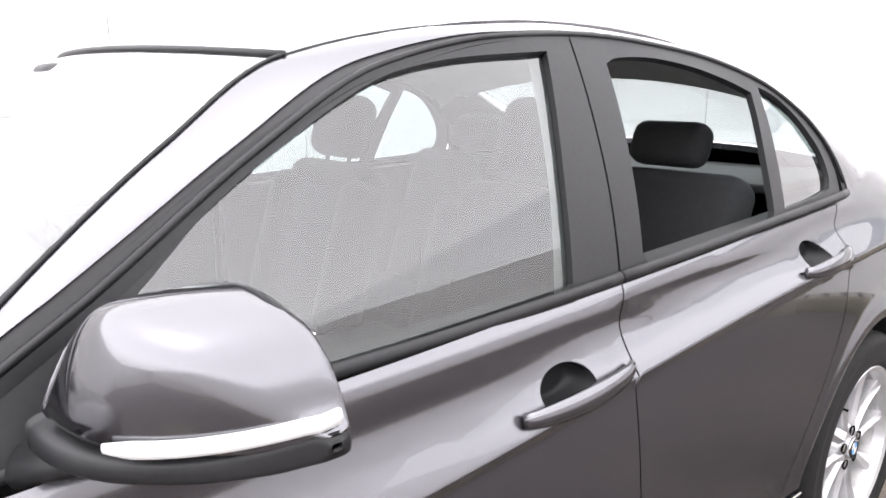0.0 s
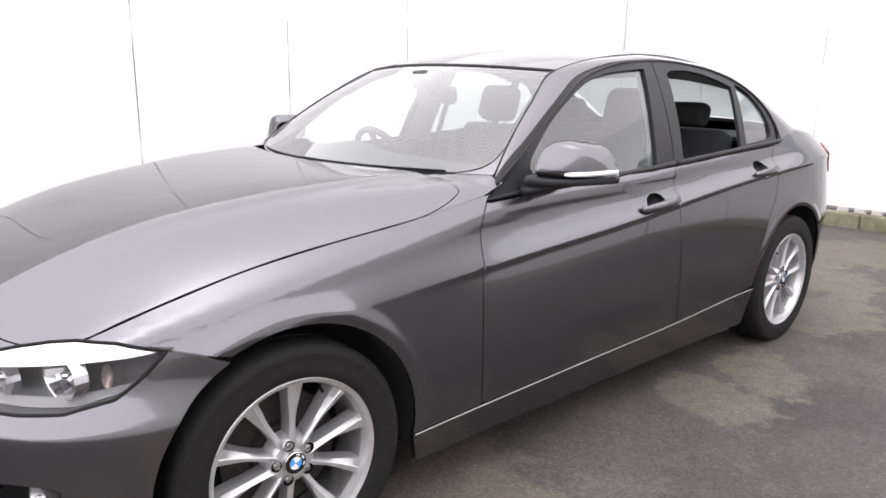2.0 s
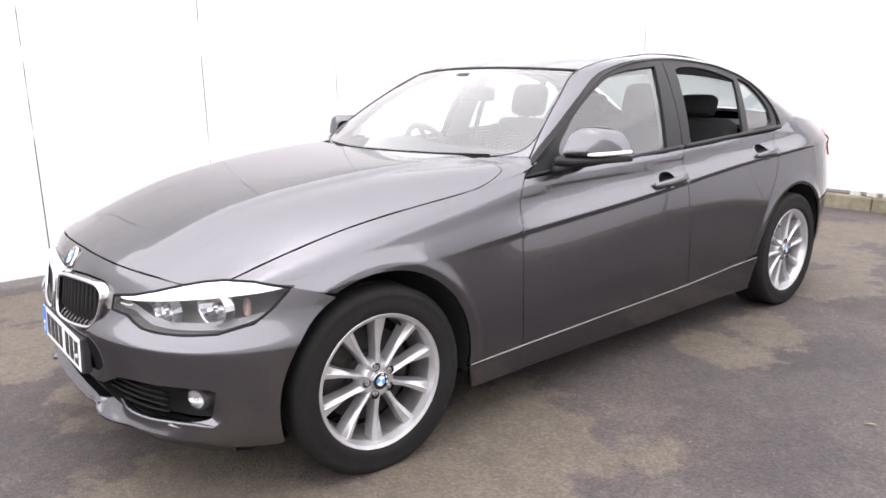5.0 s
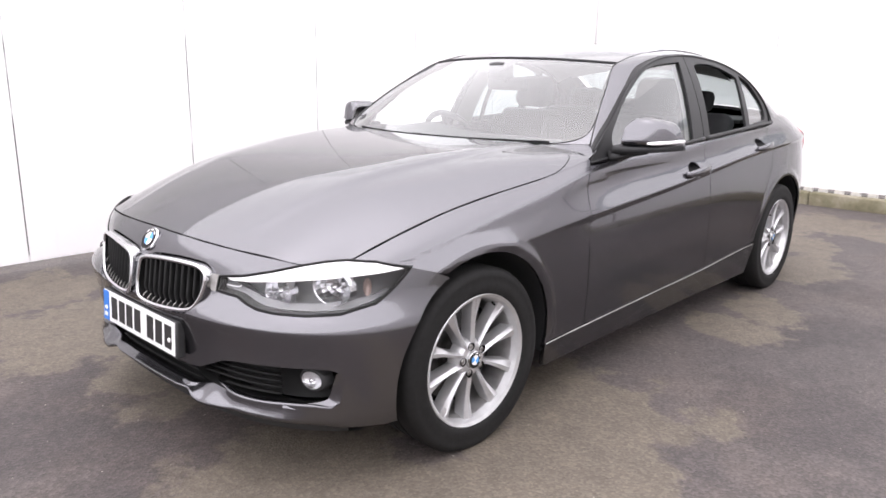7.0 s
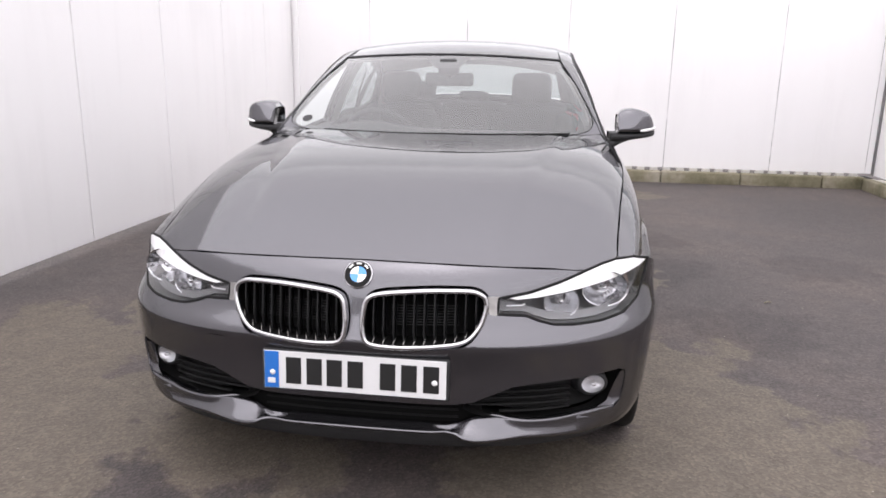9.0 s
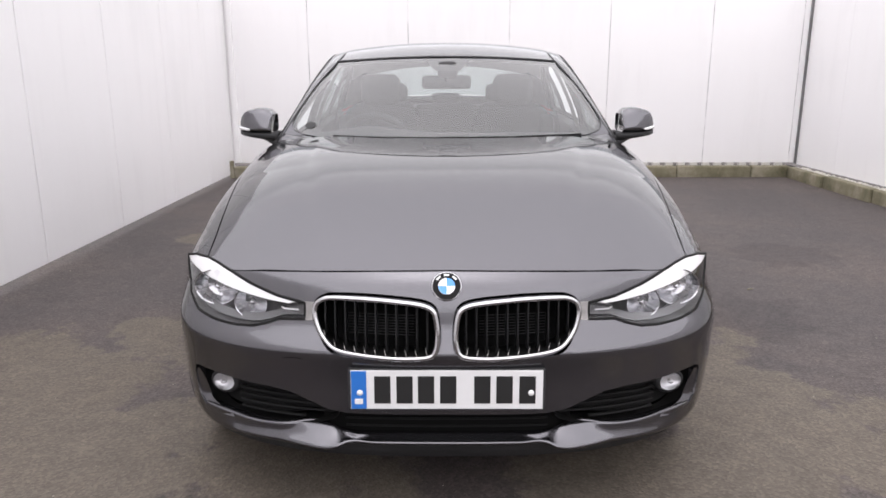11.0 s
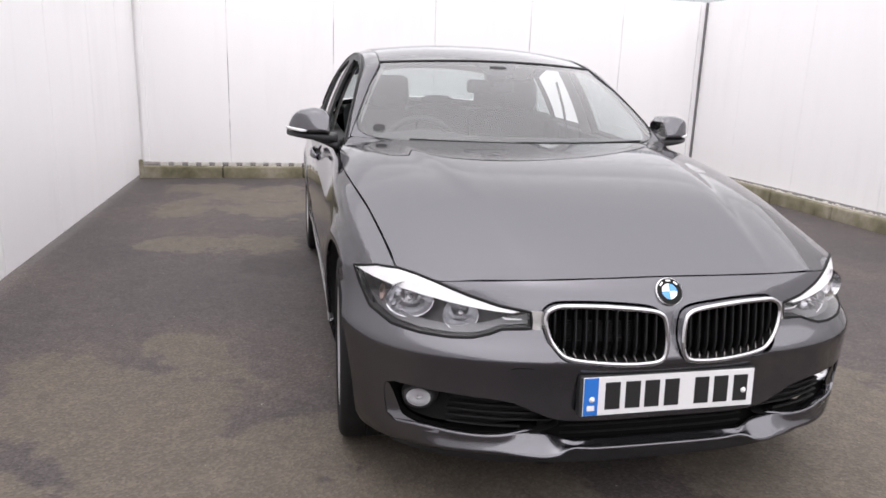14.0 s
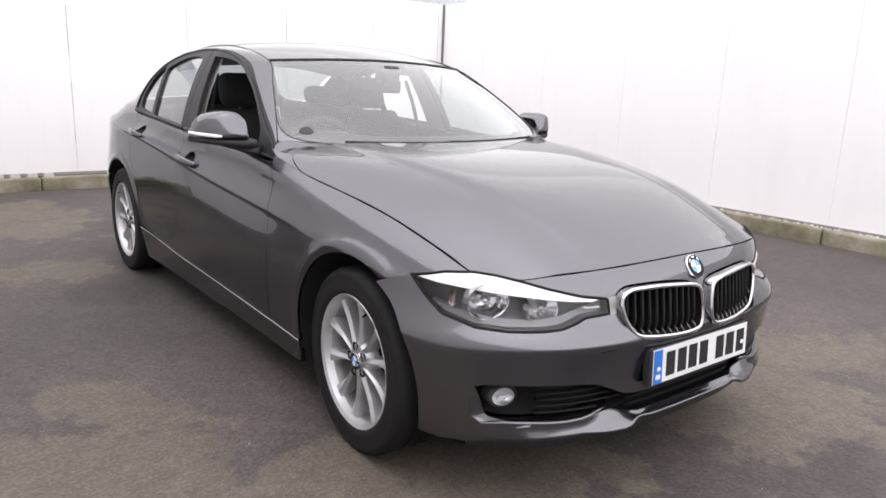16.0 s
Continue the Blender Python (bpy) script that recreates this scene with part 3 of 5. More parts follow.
def board(name, a, b, parent, top=TOP, foot=.0, thick=.02, gap=.004):
    """One white board of a wall, from a to b in plan."""
    a, b = Vector((*a, 0)), Vector((*b, 0))
    w = (b - a).length
    bm = box_bm((gap, 0, foot), (w - gap, thick, top), gap, 1)
    ang = math.atan2(b.y - a.y, b.x - a.x)
    bmesh.ops.transform(bm, matrix=Matrix.Translation(a) @ Matrix.Rotation(ang, 4, "Z"), verts=bm.verts)
    return part(name, bm, BOARD, parent)


def wall(name, points, label, foot, gap=.004, top=TOP):
    root = tagged(new(name), label, "wall", kind="structure")
    for a, b in zip(points, points[1:]):
        board("board", a, b, root, foot=foot, gap=gap, top=top)
        # joint strip behind the gap, and its screws
        d = (Vector(b) - Vector(a)).normalized()
        side = Vector((-d.y, d.x)) * -.001
        bm = box_bm((-.008, .001, foot), (.008, .012, top - .01))
        bmesh.ops.transform(bm, matrix=Matrix.Translation((*a, 0)) @ Matrix.Rotation(math.atan2(d.y, d.x), 4, "Z"), verts=bm.verts)
        part("joint_strip", bm, SEAM if gap > .002 else BOARD, root)
        if gap < .002:
            continue
        for z in (.45, 1.36, 2.1):
            for off in (-.03, .03):
                v, f = lathe([(0.0, -.005), (.006, -.004), (.0075, 0)], 8)
                m = Matrix.Translation((*(Vector(a) + d * off), z)) @ Matrix.Rotation(math.atan2(d.y, d.x) + math.pi / 2, 4, "Z")
                mesh_part("screw", [m @ Vector(q) for q in v], f, SEAM, root)
    return root


ys_a = [6.40, 5.46, 4.36, 3.19, 2.03, .88, -.29, -1.46, -2.66, -3.86, -5.06, -6.26, -7.46, -9.86, -12.26, -14.66]
wall("wall_west", [(WALL_X, y) for y in ys_a], "white boarded wall with thin upright joints", .03, .0042, 2.46)
xs_b = [4.37, 4.24, 3.17, 1.95, .75, -.46, -1.66, -2.58, WALL_X]
wall("wall_north", [(x, BACK_Y) for x in xs_b], "white boarded wall standing on a mossy kerb", .155, .003)
ys_c = [-14.66, -12.26, -9.86, -7.46, -6.26, -5.06, -3.86, -2.66, -1.4, -.2, .85, 2.03, 3.2, 4.4, 5.5, 6.39]
wall("wall_east", [(right_x(y), y) for y in ys_c], "white boarded wall behind a strip of pale gravel", .135, .0012)
# unseen wall, added far behind the camera to close the yard and shape reflections
xs_d = [WALL_X - .01, -1.5, -.3, .9, 2.1, 3.3, 4.95]
wall("unseen_wall_south", [(x, -14.68) for x in xs_d], "unseen plain white boarded wall added to close the yard", .03, .0012)

# corner post, white with fixing holes
post = part("corner_post", box_bm((-2.62, 6.34, .16), (-2.56, 6.387, TOP), .006), BOARD)
tagged(post, "white square corner post of the boarded wall", "post", kind="structure")

# dark strip that paints the corner shadow where the north and east walls meet
joint = part("corner_shadow_strip", box_bm((right_x(6.35) - .046, 6.346, .14), (right_x(6.35) - .0225, 6.368, TOP)), CORNER_SHADOW)
tagged(joint, "narrow dark grey strip standing in for the shadow in the wall's corner", "joint", kind="structure")

# kerbs of mossy concrete, laid in lengths
kerb = tagged(new("kerb"), "low mossy concrete kerb in lengths under the wall", "kerb", kind="structure")
xk = [-2.65, -1.75, -.83, .08, 1.0, 1.92, 2.83, 3.74, 4.22]
for a, b in zip(xk, xk[1:]):
    part("kerb_stone", rounded((a + .004, 6.24, -.05), (b - .004, 6.36, .118 + .008 * math.sin(a * 7)), .018), KERB, kerb, smooth=True)
yk = [6.23, 5.4, 4.48, 3.57, 2.65, 1.74, .82, -.1, -1.0, -1.9, -2.8, -3.7, -4.6, -5.5]
for a, b in zip(yk, yk[1:]):
    x0 = right_x((a + b) / 2) - .2
    part("kerb_stone", rounded((x0, b + .004, -.05), (x0 + .1, a - .004, .12 + .006 * math.sin(a * 5)), .016), KERB, kerb, smooth=True)
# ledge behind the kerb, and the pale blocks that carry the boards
# the ledge's near-black colour paints the shade of the gap under the boards
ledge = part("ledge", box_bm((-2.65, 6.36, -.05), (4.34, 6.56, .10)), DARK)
tagged(ledge, "ledge below the boards, near black for the gap's shade", "ledge", kind="structure")
blocks = tagged(new("packing_blocks"), "row of small pale blocks under the wall boards", "block", kind="structure")
blk = box_bm((0, 0, 0), (.088, .05, .052), .004, 1)
blk_me = bpy.data.meshes.new("block")
blk.to_mesh(blk_me)
blk.free()
blk_me.materials.append(speckled("pale_block", (0.55, 0.53, 0.5), 0.8, 30, 0.2))
rng = random.Random(4)
for k in range(44):
    x = -2.45 + k * .152
    if -.75 < x < .12 and rng.random() < .7:
        continue
    ob = new("block", blk_me)
    ob.parent = blocks
    ob.location = (x + rng.uniform(-.006, .006), 6.365, .10)
# stub of broken board at the corner
stub = part("broken_board", rounded((-2.655, 6.18, -.012), (-2.61, 6.24, .20), .008), KERB)
tagged(stub, "short dark broken board end in the corner", "board")
# gravel strip behind the side kerb
bm = bmesh.new()
for k in range(2600):
    y = rng.uniform(-5.4, 6.2)
    r = rng.uniform(.008, .02)
    x = right_x(y) - rng.uniform(.012, .095)
    z = .085 + rng.uniform(0, .03)
    vs = [bm.verts.new((x + r * a * rng.uniform(.7, 1.2), y + r * b * rng.uniform(.7, 1.2), z + r * c * rng.uniform(.5, 1))) for a, b, c in
          ((1, 0, 0), (-1, 0, 0), (0, 1, 0), (0, -1, 0), (0, 0, 1), (0, 0, -1))]
    for a, b, c in ((0, 2, 4), (2, 1, 4), (1, 3, 4), (3, 0, 4), (2, 0, 5), (1, 2, 5), (3, 1, 5), (0, 3, 5)):
        bm.faces.new((vs[a], vs[b], vs[c]))
tagged(part("gravel", bm, GRAVEL_MAT), "strip of pale gravel between kerb and wall", "gravel", kind="stuff")
bed = [(right_x(y) - .1 + d, y, .09) for y in (-5.5, 6.3) for d in (0, .12)]
tagged(mesh_part("gravel_bed", bed, [(0, 1, 3, 2)], GRAVEL_MAT, smooth=False), "bed of pale grit under the gravel", "ground", kind="structure")
# ribbed grey sheeting that shows over the boards in the far corner
v = []
for k in range(161):
    x = -3.0 + k * .05
    v += [(x, 6.69 + (.02 if k % 2 else 0), 1.9), (x, 6.69 + (.02 if k % 2 else 0), 2.62)]
tagged(mesh_part("sheeting_north", v, grid_faces(161, 2), SHEET, smooth=False), "pale grey ribbed sheeting behind the wall", "sheeting", kind="structure")

# loose grit on the asphalt
bm = bmesh.new()
rng = random.Random(11)
for k in range(900):
    x, y = rng.uniform(-2.6, 4.2), rng.uniform(-2.0, 6.2)
    r = rng.uniform(.0015, .0045)
    vs = [bm.verts.new((x + r * a * rng.uniform(.7, 1.3), y + r * b * rng.uniform(.7, 1.3), max(r * c * .7, 0) + GROUND_Z + .0005)) for a, b, c in
          ((1, 0, .3), (-1, 0, .3), (0, 1, .3), (0, -1, .3), (0, 0, 1))]
    for a, b, c in ((0, 2, 4), (2, 1, 4), (1, 3, 4), (3, 0, 4)):
        bm.faces.new((vs[a], vs[b], vs[c]))
tagged(part("grit", bm, GRIT_MAT), "loose pale grit scattered over the asphalt", "grit", kind="stuff")
v, f = tube([(1.80, 1.545, -.007), (1.82, 1.557, -.003), (1.842, 1.561, -.006)], [.003, .004, .002], 6)
tagged(mesh_part("twig", v, f, KERB), "small dark twig lying on the asphalt", "twig")


# ---------------------------------------------------------------- the car
car = tagged(new("car"), "dark grey metallic saloon car on asphalt, two windows down", "car")
car.scale = (1.01, 1, 1)


def flank(y, z):
    return side_x(y, z), y, z


def pane_side(y, z):
    return glass_x(y, z), y, z


def arch(yc, r, a0, a1, n=26):
    """Points round a wheel's arch from angle a0 to a1, in degrees from the tail, upwards."""
    return [(yc + r * math.cos(radians(a)), AXLE_Z + r * math.sin(radians(a))) for a in np.linspace(a0, a1, n)]


ARCH = .372
HOOD_CUT = [(y, float(LINE_Z[-1](y))) for y in (-.455, -.36, -.25, -.06, .16, .38, .50, .60, .70)]
DOOR_CUT = [(.655, .281), (.64, .45), (.638, .55), (.645, .737), (.662, .863), (.70, .915)]
SPLIT = [(1.80, .297), (1.77, .45), (1.75, .63), (1.738, .79), (1.742, .90), (1.762, .960)]
REAR_CUT = [(2.335, .327), (2.40, .494), (2.49, .635), (2.565, .749), (2.60, .86), (2.655, .945), (2.70, .992)]


def seam_line(y0, y1, n=10, dz=0.0):
    return [(float(y), float(LINE_Z[1](y)) + dz) for y in np.linspace(y0, y1, n)]


def belt_line(y0, y1, n=10):
    return [(float(y), float(BELT_Z(y))) for y in np.linspace(y0, y1, n)]


BELT_Z = spline([.70, .93, 1.28, 1.71, 2.23, 2.76], [.912, .924, .936, .957, .981, 1.0])
FENDER = (curve(HOOD_CUT) + [(.725, .934)] + curve(DOOR_CUT[::-1]) + seam_line(.64, .37, 6)
          + arch(0, ARCH, -6, 117) + [(-.25, .669), (-.325, .689), (-.37, .707)])
DOOR_FRONT = curve(DOOR_CUT) + belt_line(.72, 1.75) + curve(SPLIT[::-1]) + seam_line(1.78, .675)
DOOR_REAR = curve(SPLIT) + belt_line(1.775, 2.69) + curve(REAR_CUT[::-1]) + seam_line(2.32, 1.82)
QUARTER = (curve(REAR_CUT) + [(float(y), float(LINE_Z[-1](y)) + .002) for y in np.linspace(2.76, 3.70, 14)] + [(3.73, .95), (3.74, .80), (3.72, .64), (3.4, .60), (3.2, .575)]
           + arch(2.81, ARCH, 42, 175) + [(2.38, .335)])
REAR_BUMPER = [(3.2, .565), (3.4, .59), (3.72, .63), (3.74, .45), (3.70, .26), (3.3, .22), (3.19, .24)] + arch(2.81, ARCH, -10, 41)
SILL = seam_line(.365, 2.445, 16, -.004) + [(2.44, .30)] + [(float(y), float(LINE_Z[0](y))) for y in np.linspace(2.42, .40, 14)]

FRONT_FRAME = ([(.735, .92), (.83, .987), (.93, 1.046), (1.0, 1.095), (1.09, 1.15), (1.19, 1.208), (1.34, 1.284), (1.42, 1.312), (1.50, 1.334), (1.60, 1.351), (1.71, 1.363), (1.828, 1.368)]
               + [(1.80, 1.20), (1.785, 1.1)] + belt_line(1.761, .74))
FRONT_GLASS = curve([(.95, .935), (.965, 1.01), (1.035, 1.072), (1.165, 1.172), (1.32, 1.257), (1.42, 1.29), (1.55, 1.314), (1.754, 1.330)], 4) + curve([(1.75, 1.325), (1.69, 1.145), (1.648, .968)], 4) + belt_line(1.62, .98)
REAR_FRAME = ([(1.833, 1.368), (1.90, 1.370), (2.05, 1.364), (2.20, 1.349), (2.34, 1.328), (2.48, 1.297), (2.578, 1.256), (2.658, 1.208), (2.728, 1.135), (2.757, 1.06), (2.75, 1.003)]
              + belt_line(2.71, 1.767) + [(1.79, 1.1), (1.805, 1.20)])
REAR_GLASS = curve([(1.905, 1.312), (1.95, 1.324), (2.07, 1.326), (2.20, 1.312), (2.32, 1.287), (2.418, 1.258)], 4) + curve([(2.40, 1.2), (2.37, 1.11), (2.348, 1.004)], 4) + belt_line(2.33, 1.85) + [(1.838, .99)]
QUARTER_GLASS = curve([(2.465, 1.270), (2.53, 1.25), (2.59, 1.215), (2.64, 1.172), (2.688, 1.11), (2.698, 1.05), (2.678, 1.022)], 4) + [(2.58, 1.012), (2.402, 1.003)]

FOLDS = [[(float(y), float(CREASE(y)) + d) for y in np.arange(.1, 3.74, .03)] for d in (-.07, -.046, -.030, -.021, -.014, -.0085, -.004, 0, .004, .012, .03)]
FOLDS += [[(float(y), float(LINE_Z[1](y)) + d) for y in np.arange(.3, 2.5, .04)] for d in (.012, .03)]
FOLDS += [arch(yc, r, -8, 178, 40) for yc, _ in WHEELS for r in (.382, .392, .402, .414, .428, .445)]
FRONT_CUP, REAR_CUP = (1.585, .826), (2.466, .890)


def cup_loop(yc, zc, r=1.0, n=28):
    return [(yc + .058 * r * math.cos(2 * math.pi * k / n), zc + .035 * r * math.sin(2 * math.pi * k / n)) for k in range(n)]


# inner edge of the black seal along the pillar and roof rail
SEAL_EDGE = spline([0, .08, .16, .285, .40, .60, .85, 1.0], [.86, .65, .43, .38, .30, .20, .08, .05])
for s, hand in ((1, "left"), (-1, "right")):
    fl, gl, turn = mirrored(flank, s), mirrored(pane_side, s), s < 0
    trimmed("front_wing", fl, FENDER, PAINT, car, flip=turn, lines=FOLDS, step=.016)
    front = trimmed("front_door", fl, DOOR_FRONT, PAINT, car, [cup_loop(*FRONT_CUP)], flip=turn, lines=FOLDS, label="grey front door with its window %s" % ("shut" if s > 0 else "wound down"))
    rear = trimmed("rear_door", fl, DOOR_REAR, PAINT, car, [cup_loop(*REAR_CUP)], flip=turn, lines=FOLDS, label="grey rear door with its window %s" % ("wound down" if s > 0 else "shut"))
    trimmed("rear_wing", fl, QUARTER, PAINT, car, flip=turn, lines=FOLDS)
    trimmed("rear_bumper_corner", fl, REAR_BUMPER, PAINT, car, flip=turn, lines=FOLDS)
    trimmed("sill", fl, SILL, PAINT, car, flip=turn, lift=.007, thick=.02)
    # metal strip in place of the sky's reflection along the sill's top
    v = [(s * (float(side_x(y, LINE_Z[1](y))) + dx), float(y), float(LINE_Z[1](y)) + dz) for y in np.linspace(.372, 2.44, 40) for dx, dz in ((.0080, -.0017), (.0076, -.0008), (.005, .0003))]
    mesh_part("sill_glint", v, grid_faces(40, 3, flip=s > 0), STEEL, car, "bright strip standing in for the sky's glint on the sill's top edge")
    trimmed("window_frame", gl, FRONT_FRAME, BLACK_TRIM, front, [FRONT_GLASS], gap=0, lift=.002, flip=turn, thick=.014)
    trimmed("window_frame", gl, REAR_FRAME, BLACK_TRIM, rear, [REAR_GLASS, QUARTER_GLASS], gap=0, lift=.002, flip=turn, thick=.014)
    if s > 0:
        trimmed("window_pane", gl, FRONT_GLASS, PANE, front, gap=-.004, lift=-.009, flip=turn, thick=0, step=.06)
    else:
        trimmed("window_pane", gl, REAR_GLASS, PANE, rear, gap=-.004, lift=-.009, flip=turn, thick=0, step=.06)
    trimmed("quarter_pane", gl, QUARTER_GLASS, PANE, rear, gap=-.004, lift=-.009, flip=turn, thick=0, step=.06)
    trimmed("roof_rail", mirrored(rail, s), [(float(a), float(SEAL_EDGE(a))) for a in np.linspace(0, 1, 51)] + [(1, 1), (0, 1)], PAINT, car, gap=0, step=.02, aspect=5, thick=.02, flip=turn)
    trimmed("rail_seal", mirrored(rail, s), [(0, 0), (1, 0)] + [(float(a), float(SEAL_EDGE(a))) for a in np.linspace(1, 0, 51)], BLACK_TRIM, car, gap=0, step=.02, aspect=5, thick=.01, lift=-.003, flip=turn, label="black rubber seal along the door opening")
    q = [rail(np.array([a]), np.array([.45 * float(SEAL_EDGE(a))])) for a in np.linspace(.01, .97, 60)]
    v, f = tube([(s * float(x[0]), float(y[0]), float(z[0])) for x, y, z in q], .0055, 6)
    mesh_part("seal_bead", v, f, BLACK_TRIM, car)
    # top of the rear wing, from the pillar's foot to the flank
    def wing_top(a, b, s=s):
        q = RAIL_OUT(1 + 0 * b) * (1 - b)[:, None] + RAIL_IN(1 + 0 * b) * b[:, None]
        q = q + (4 * b * (1 - b) * .028)[:, None] * np.array([.8, 0, .6])
        y = q[:, 1]
        return s * (q[:, 0] + (LINE_X[-1](y) - q[:, 0]) * a), y, q[:, 2] + (LINE_Z[-1](y) - q[:, 2]) * a + .004 * np.sin(np.pi * a)
    trimmed("wing_top", wing_top, [(0, 0), (1, 0), (1, 1), (0, 1)], PAINT, car, gap=0, step=.1, thick=0, flip=turn)
    # belt moulding
    for door, y0, y1 in ((front, .71, 1.758), (rear, 1.766, 2.79)):
        ys = np.linspace(y0, y1, 24)
        v, f = tube([(s * (float(glass_x(y, BELT_Z(y))) + .006), float(y), float(BELT_Z(y)) + .002) for y in ys], [.011 - .007 * max(0.0, (.95 - float(y)) / .24) for y in ys], 8, squash=(.8, 1.0))
        mesh_part("belt_moulding", v, f, BLACK_TRIM, door)
    # handles: a bar over a dished recess
    for door, y0, y1, zz, cup in ((front, 1.475, 1.725, .824, FRONT_CUP), (rear, 2.365, 2.60, .888, REAR_CUP)):
        cup_v = []
        edge_x = [float(side_x(*q)) - .002 for q in cup_loop(*cup, 1.02)]
        floor_x = sum(edge_x) / len(edge_x) - .046
        for i in range(10):
            r = i / 9
            for (yy, zc), xe in zip(cup_loop(*cup, r * 1.02), edge_x):
                cup_v.append((s * (floor_x + (xe - floor_x) * r**9), yy, zc))
        # the dish is body colour; black here stands for its deep shade
        mesh_part("handle_recess_shade", cup_v, grid_faces(10, 28, flip=(s < 0), wrap=True), BLACK_TRIM, door)
        ys = np.linspace(y0, y1, 18)
        rise = [.018 + .022 * math.sin(math.pi * i / 17)**.6 for i in range(18)]
        zs = [zz - .012 + .018 * (i / 17) for i in range(18)]
        rad = [.008 + .009 * math.sin(math.pi * min(max(i / 17, .04), .96))**.5 for i in range(18)]
        v, f = tube([(s * (float(side_x(y, z)) + h - .012), float(y), z) for y, z, h in zip(ys, zs, rise)], rad, 10, squash=(.7, 1.15))
        mesh_part("door_handle", v, f, PAINT, door)

# bonnet
HALF = [(x, float(HOOD_TIP(x)) + .001) for x in (0, .2, .4, .55, .632, .68)] + [(float(LINE_X[-1](y)) - .001, y) for y in (-.455, -.36, -.25, -.1, .05, .2, .35)]
HALF += [(.812, .46), (.797, .55), (.775, .61), (.75, .645), (.69, .658), (.60, .645), (.4, .59), (.2, .553), (0, .54)]
BONNET = curve(HALF, 4)
BONNET = BONNET + [(-x, y) for x, y in BONNET[::-1][1:-1]]
BONNET_SIDE = [(x, y) for x, y in shrink(BONNET, -.0035) if y > .40 and x > .595]
RIDGES = [[(s * (.38 + .2 * (y + .6) / 1.2 + d), float(y)) for y in np.arange(-.64, .64, .04)] for s in (1, -1) for d in (-.034, -.016, 0, .016, .034)]


def wing_corner(x, y):
    """Behind the bonnet the wing rises to the screen's foot and the pillar."""
    q = np.minimum(np.abs(x) / .752, 1.0)
    t = smooth((y - (.56 + .24 * q**2 - .07)) / .07) * (1 - smooth((np.abs(x) - .735) / .06))
    z = hood_z(x, y)
    return x, y, z + (.974 + .012 * q**2 - z) * t


for s in (1, -1):
    corner = [(float(LINE_X[-1](y)) - .0005, y) for y in (BONNET_SIDE[0][1], .48, .56, .64, .70)] + [(.785, .76), (.775, .81), (.752, .812), (.70, .78), (.65, .752), (.61, .730)] + BONNET_SIDE[::-1]
    trimmed("wing_corner", wing_corner, [(s * x, y) for x, y in corner], PAINT, car, step=.015, gap=-.002, thick=.003)
trimmed("bonnet", lambda x, y: (x, y, hood_z(x, y)), BONNET, PAINT, car, step=.03, gap=.0015, lines=RIDGES)

# front bumper, in the nose's own numbers
LAMP_TOP = [(.632, .700), (.556, .676), (.474, .655), (.39, .643)]
LAMP_LOW = [(.39, .600), (.468, .594), (.502, .580), (.545, .568), (.60, .563), (.68, .562), (.75, .567), (.80, .592), (.822, .64), (.838, .69)]
right_half = [at_x(x, z) for x, z in [(0, .733), (.2, .730), (.4, .722), (.55, .711), (.632, .700)]] + [at_x(x, z) for x, z in LAMP_TOP[1:] + LAMP_LOW]
right_half += [at_y(-.24, .671), at_y(-.185, .647)]
right_half += [at_y(y, z) for y, z in arch(0, ARCH, 119, 198, 18)]
right_half += [at_x(x, z) for x, z in [(.815, .197), (.78, .199), (.745, .204), (.722, .215), (.712, .238), (.714, .262), (.724, .272), (.742, .278), (.76, .295), (.766, .33), (.769, .37), (.765, .392), (.745, .403), (.70, .405), (.60, .403), (.50, .399), (.438, .390), (.376, .363), (.33, .342), (.28, .334), (.2, .332), (0, .333)]]
BUMPER = right_half + [(-w, z) for w, z in right_half[::-1][1:-1]]
KIDNEY = curve([(.023, .626), (.037, .653), (.073, .666), (.148, .6735), (.222, .6770), (.299, .6760), (.332, .6715), (.357, .656), (.365, .633), (.362, .605), (.349, .569), (.322, .534), (.289, .519), (.227, .5115), (.15, .5075), (.09, .5085), (.046, .514), (.026, .530), (.018, .568)], 3, closed=True)
INTAKE = curve([(.312, .332), (.34, .312), (.40, .302), (.495, .290), (.60, .278), (.70, .272), (.745, .278), (.762, .30), (.768, .34), (.768, .385), (.748, .411), (.70, .416), (.60, .411), (.50, .404), (.438, .393), (.376, .364)], 4, closed=True)
LIP_TOP = gentle([0, .15, .25, .285, .33, .385, .44, .53, .62, .69, .74, .79, .84], [.272, .272, .271, .273, .287, .299, .292, .285, .287, .290, .280, .258, .224])
LIP_EDGE = gentle([0, .15, .25, .28, .31, .345, .40, .48, .58, .66, .74, .80, .84], [.252, .252, .252, .250, .238, .231, .234, .237, .232, .226, .221, .216, .208])


def ease(t):
    t = min(max(t, 0), 1)
    return t * t * (3 - 2 * t)


def on_nose(pts, s=1):
    return [at_x(s * x, z) for x, z in pts]


bumper = trimmed("front_bumper", nose, BUMPER, PAINT, car, [on_nose(KIDNEY), on_nose(KIDNEY, -1)],
                 step=.028, aspect=.7, gap=.0015, thick=.03,
                 lines=[[(float(w), z) for w in np.linspace(-1.4, 1.4, 90)] for z in (.49, .505, .515, .524, .535, .55)])


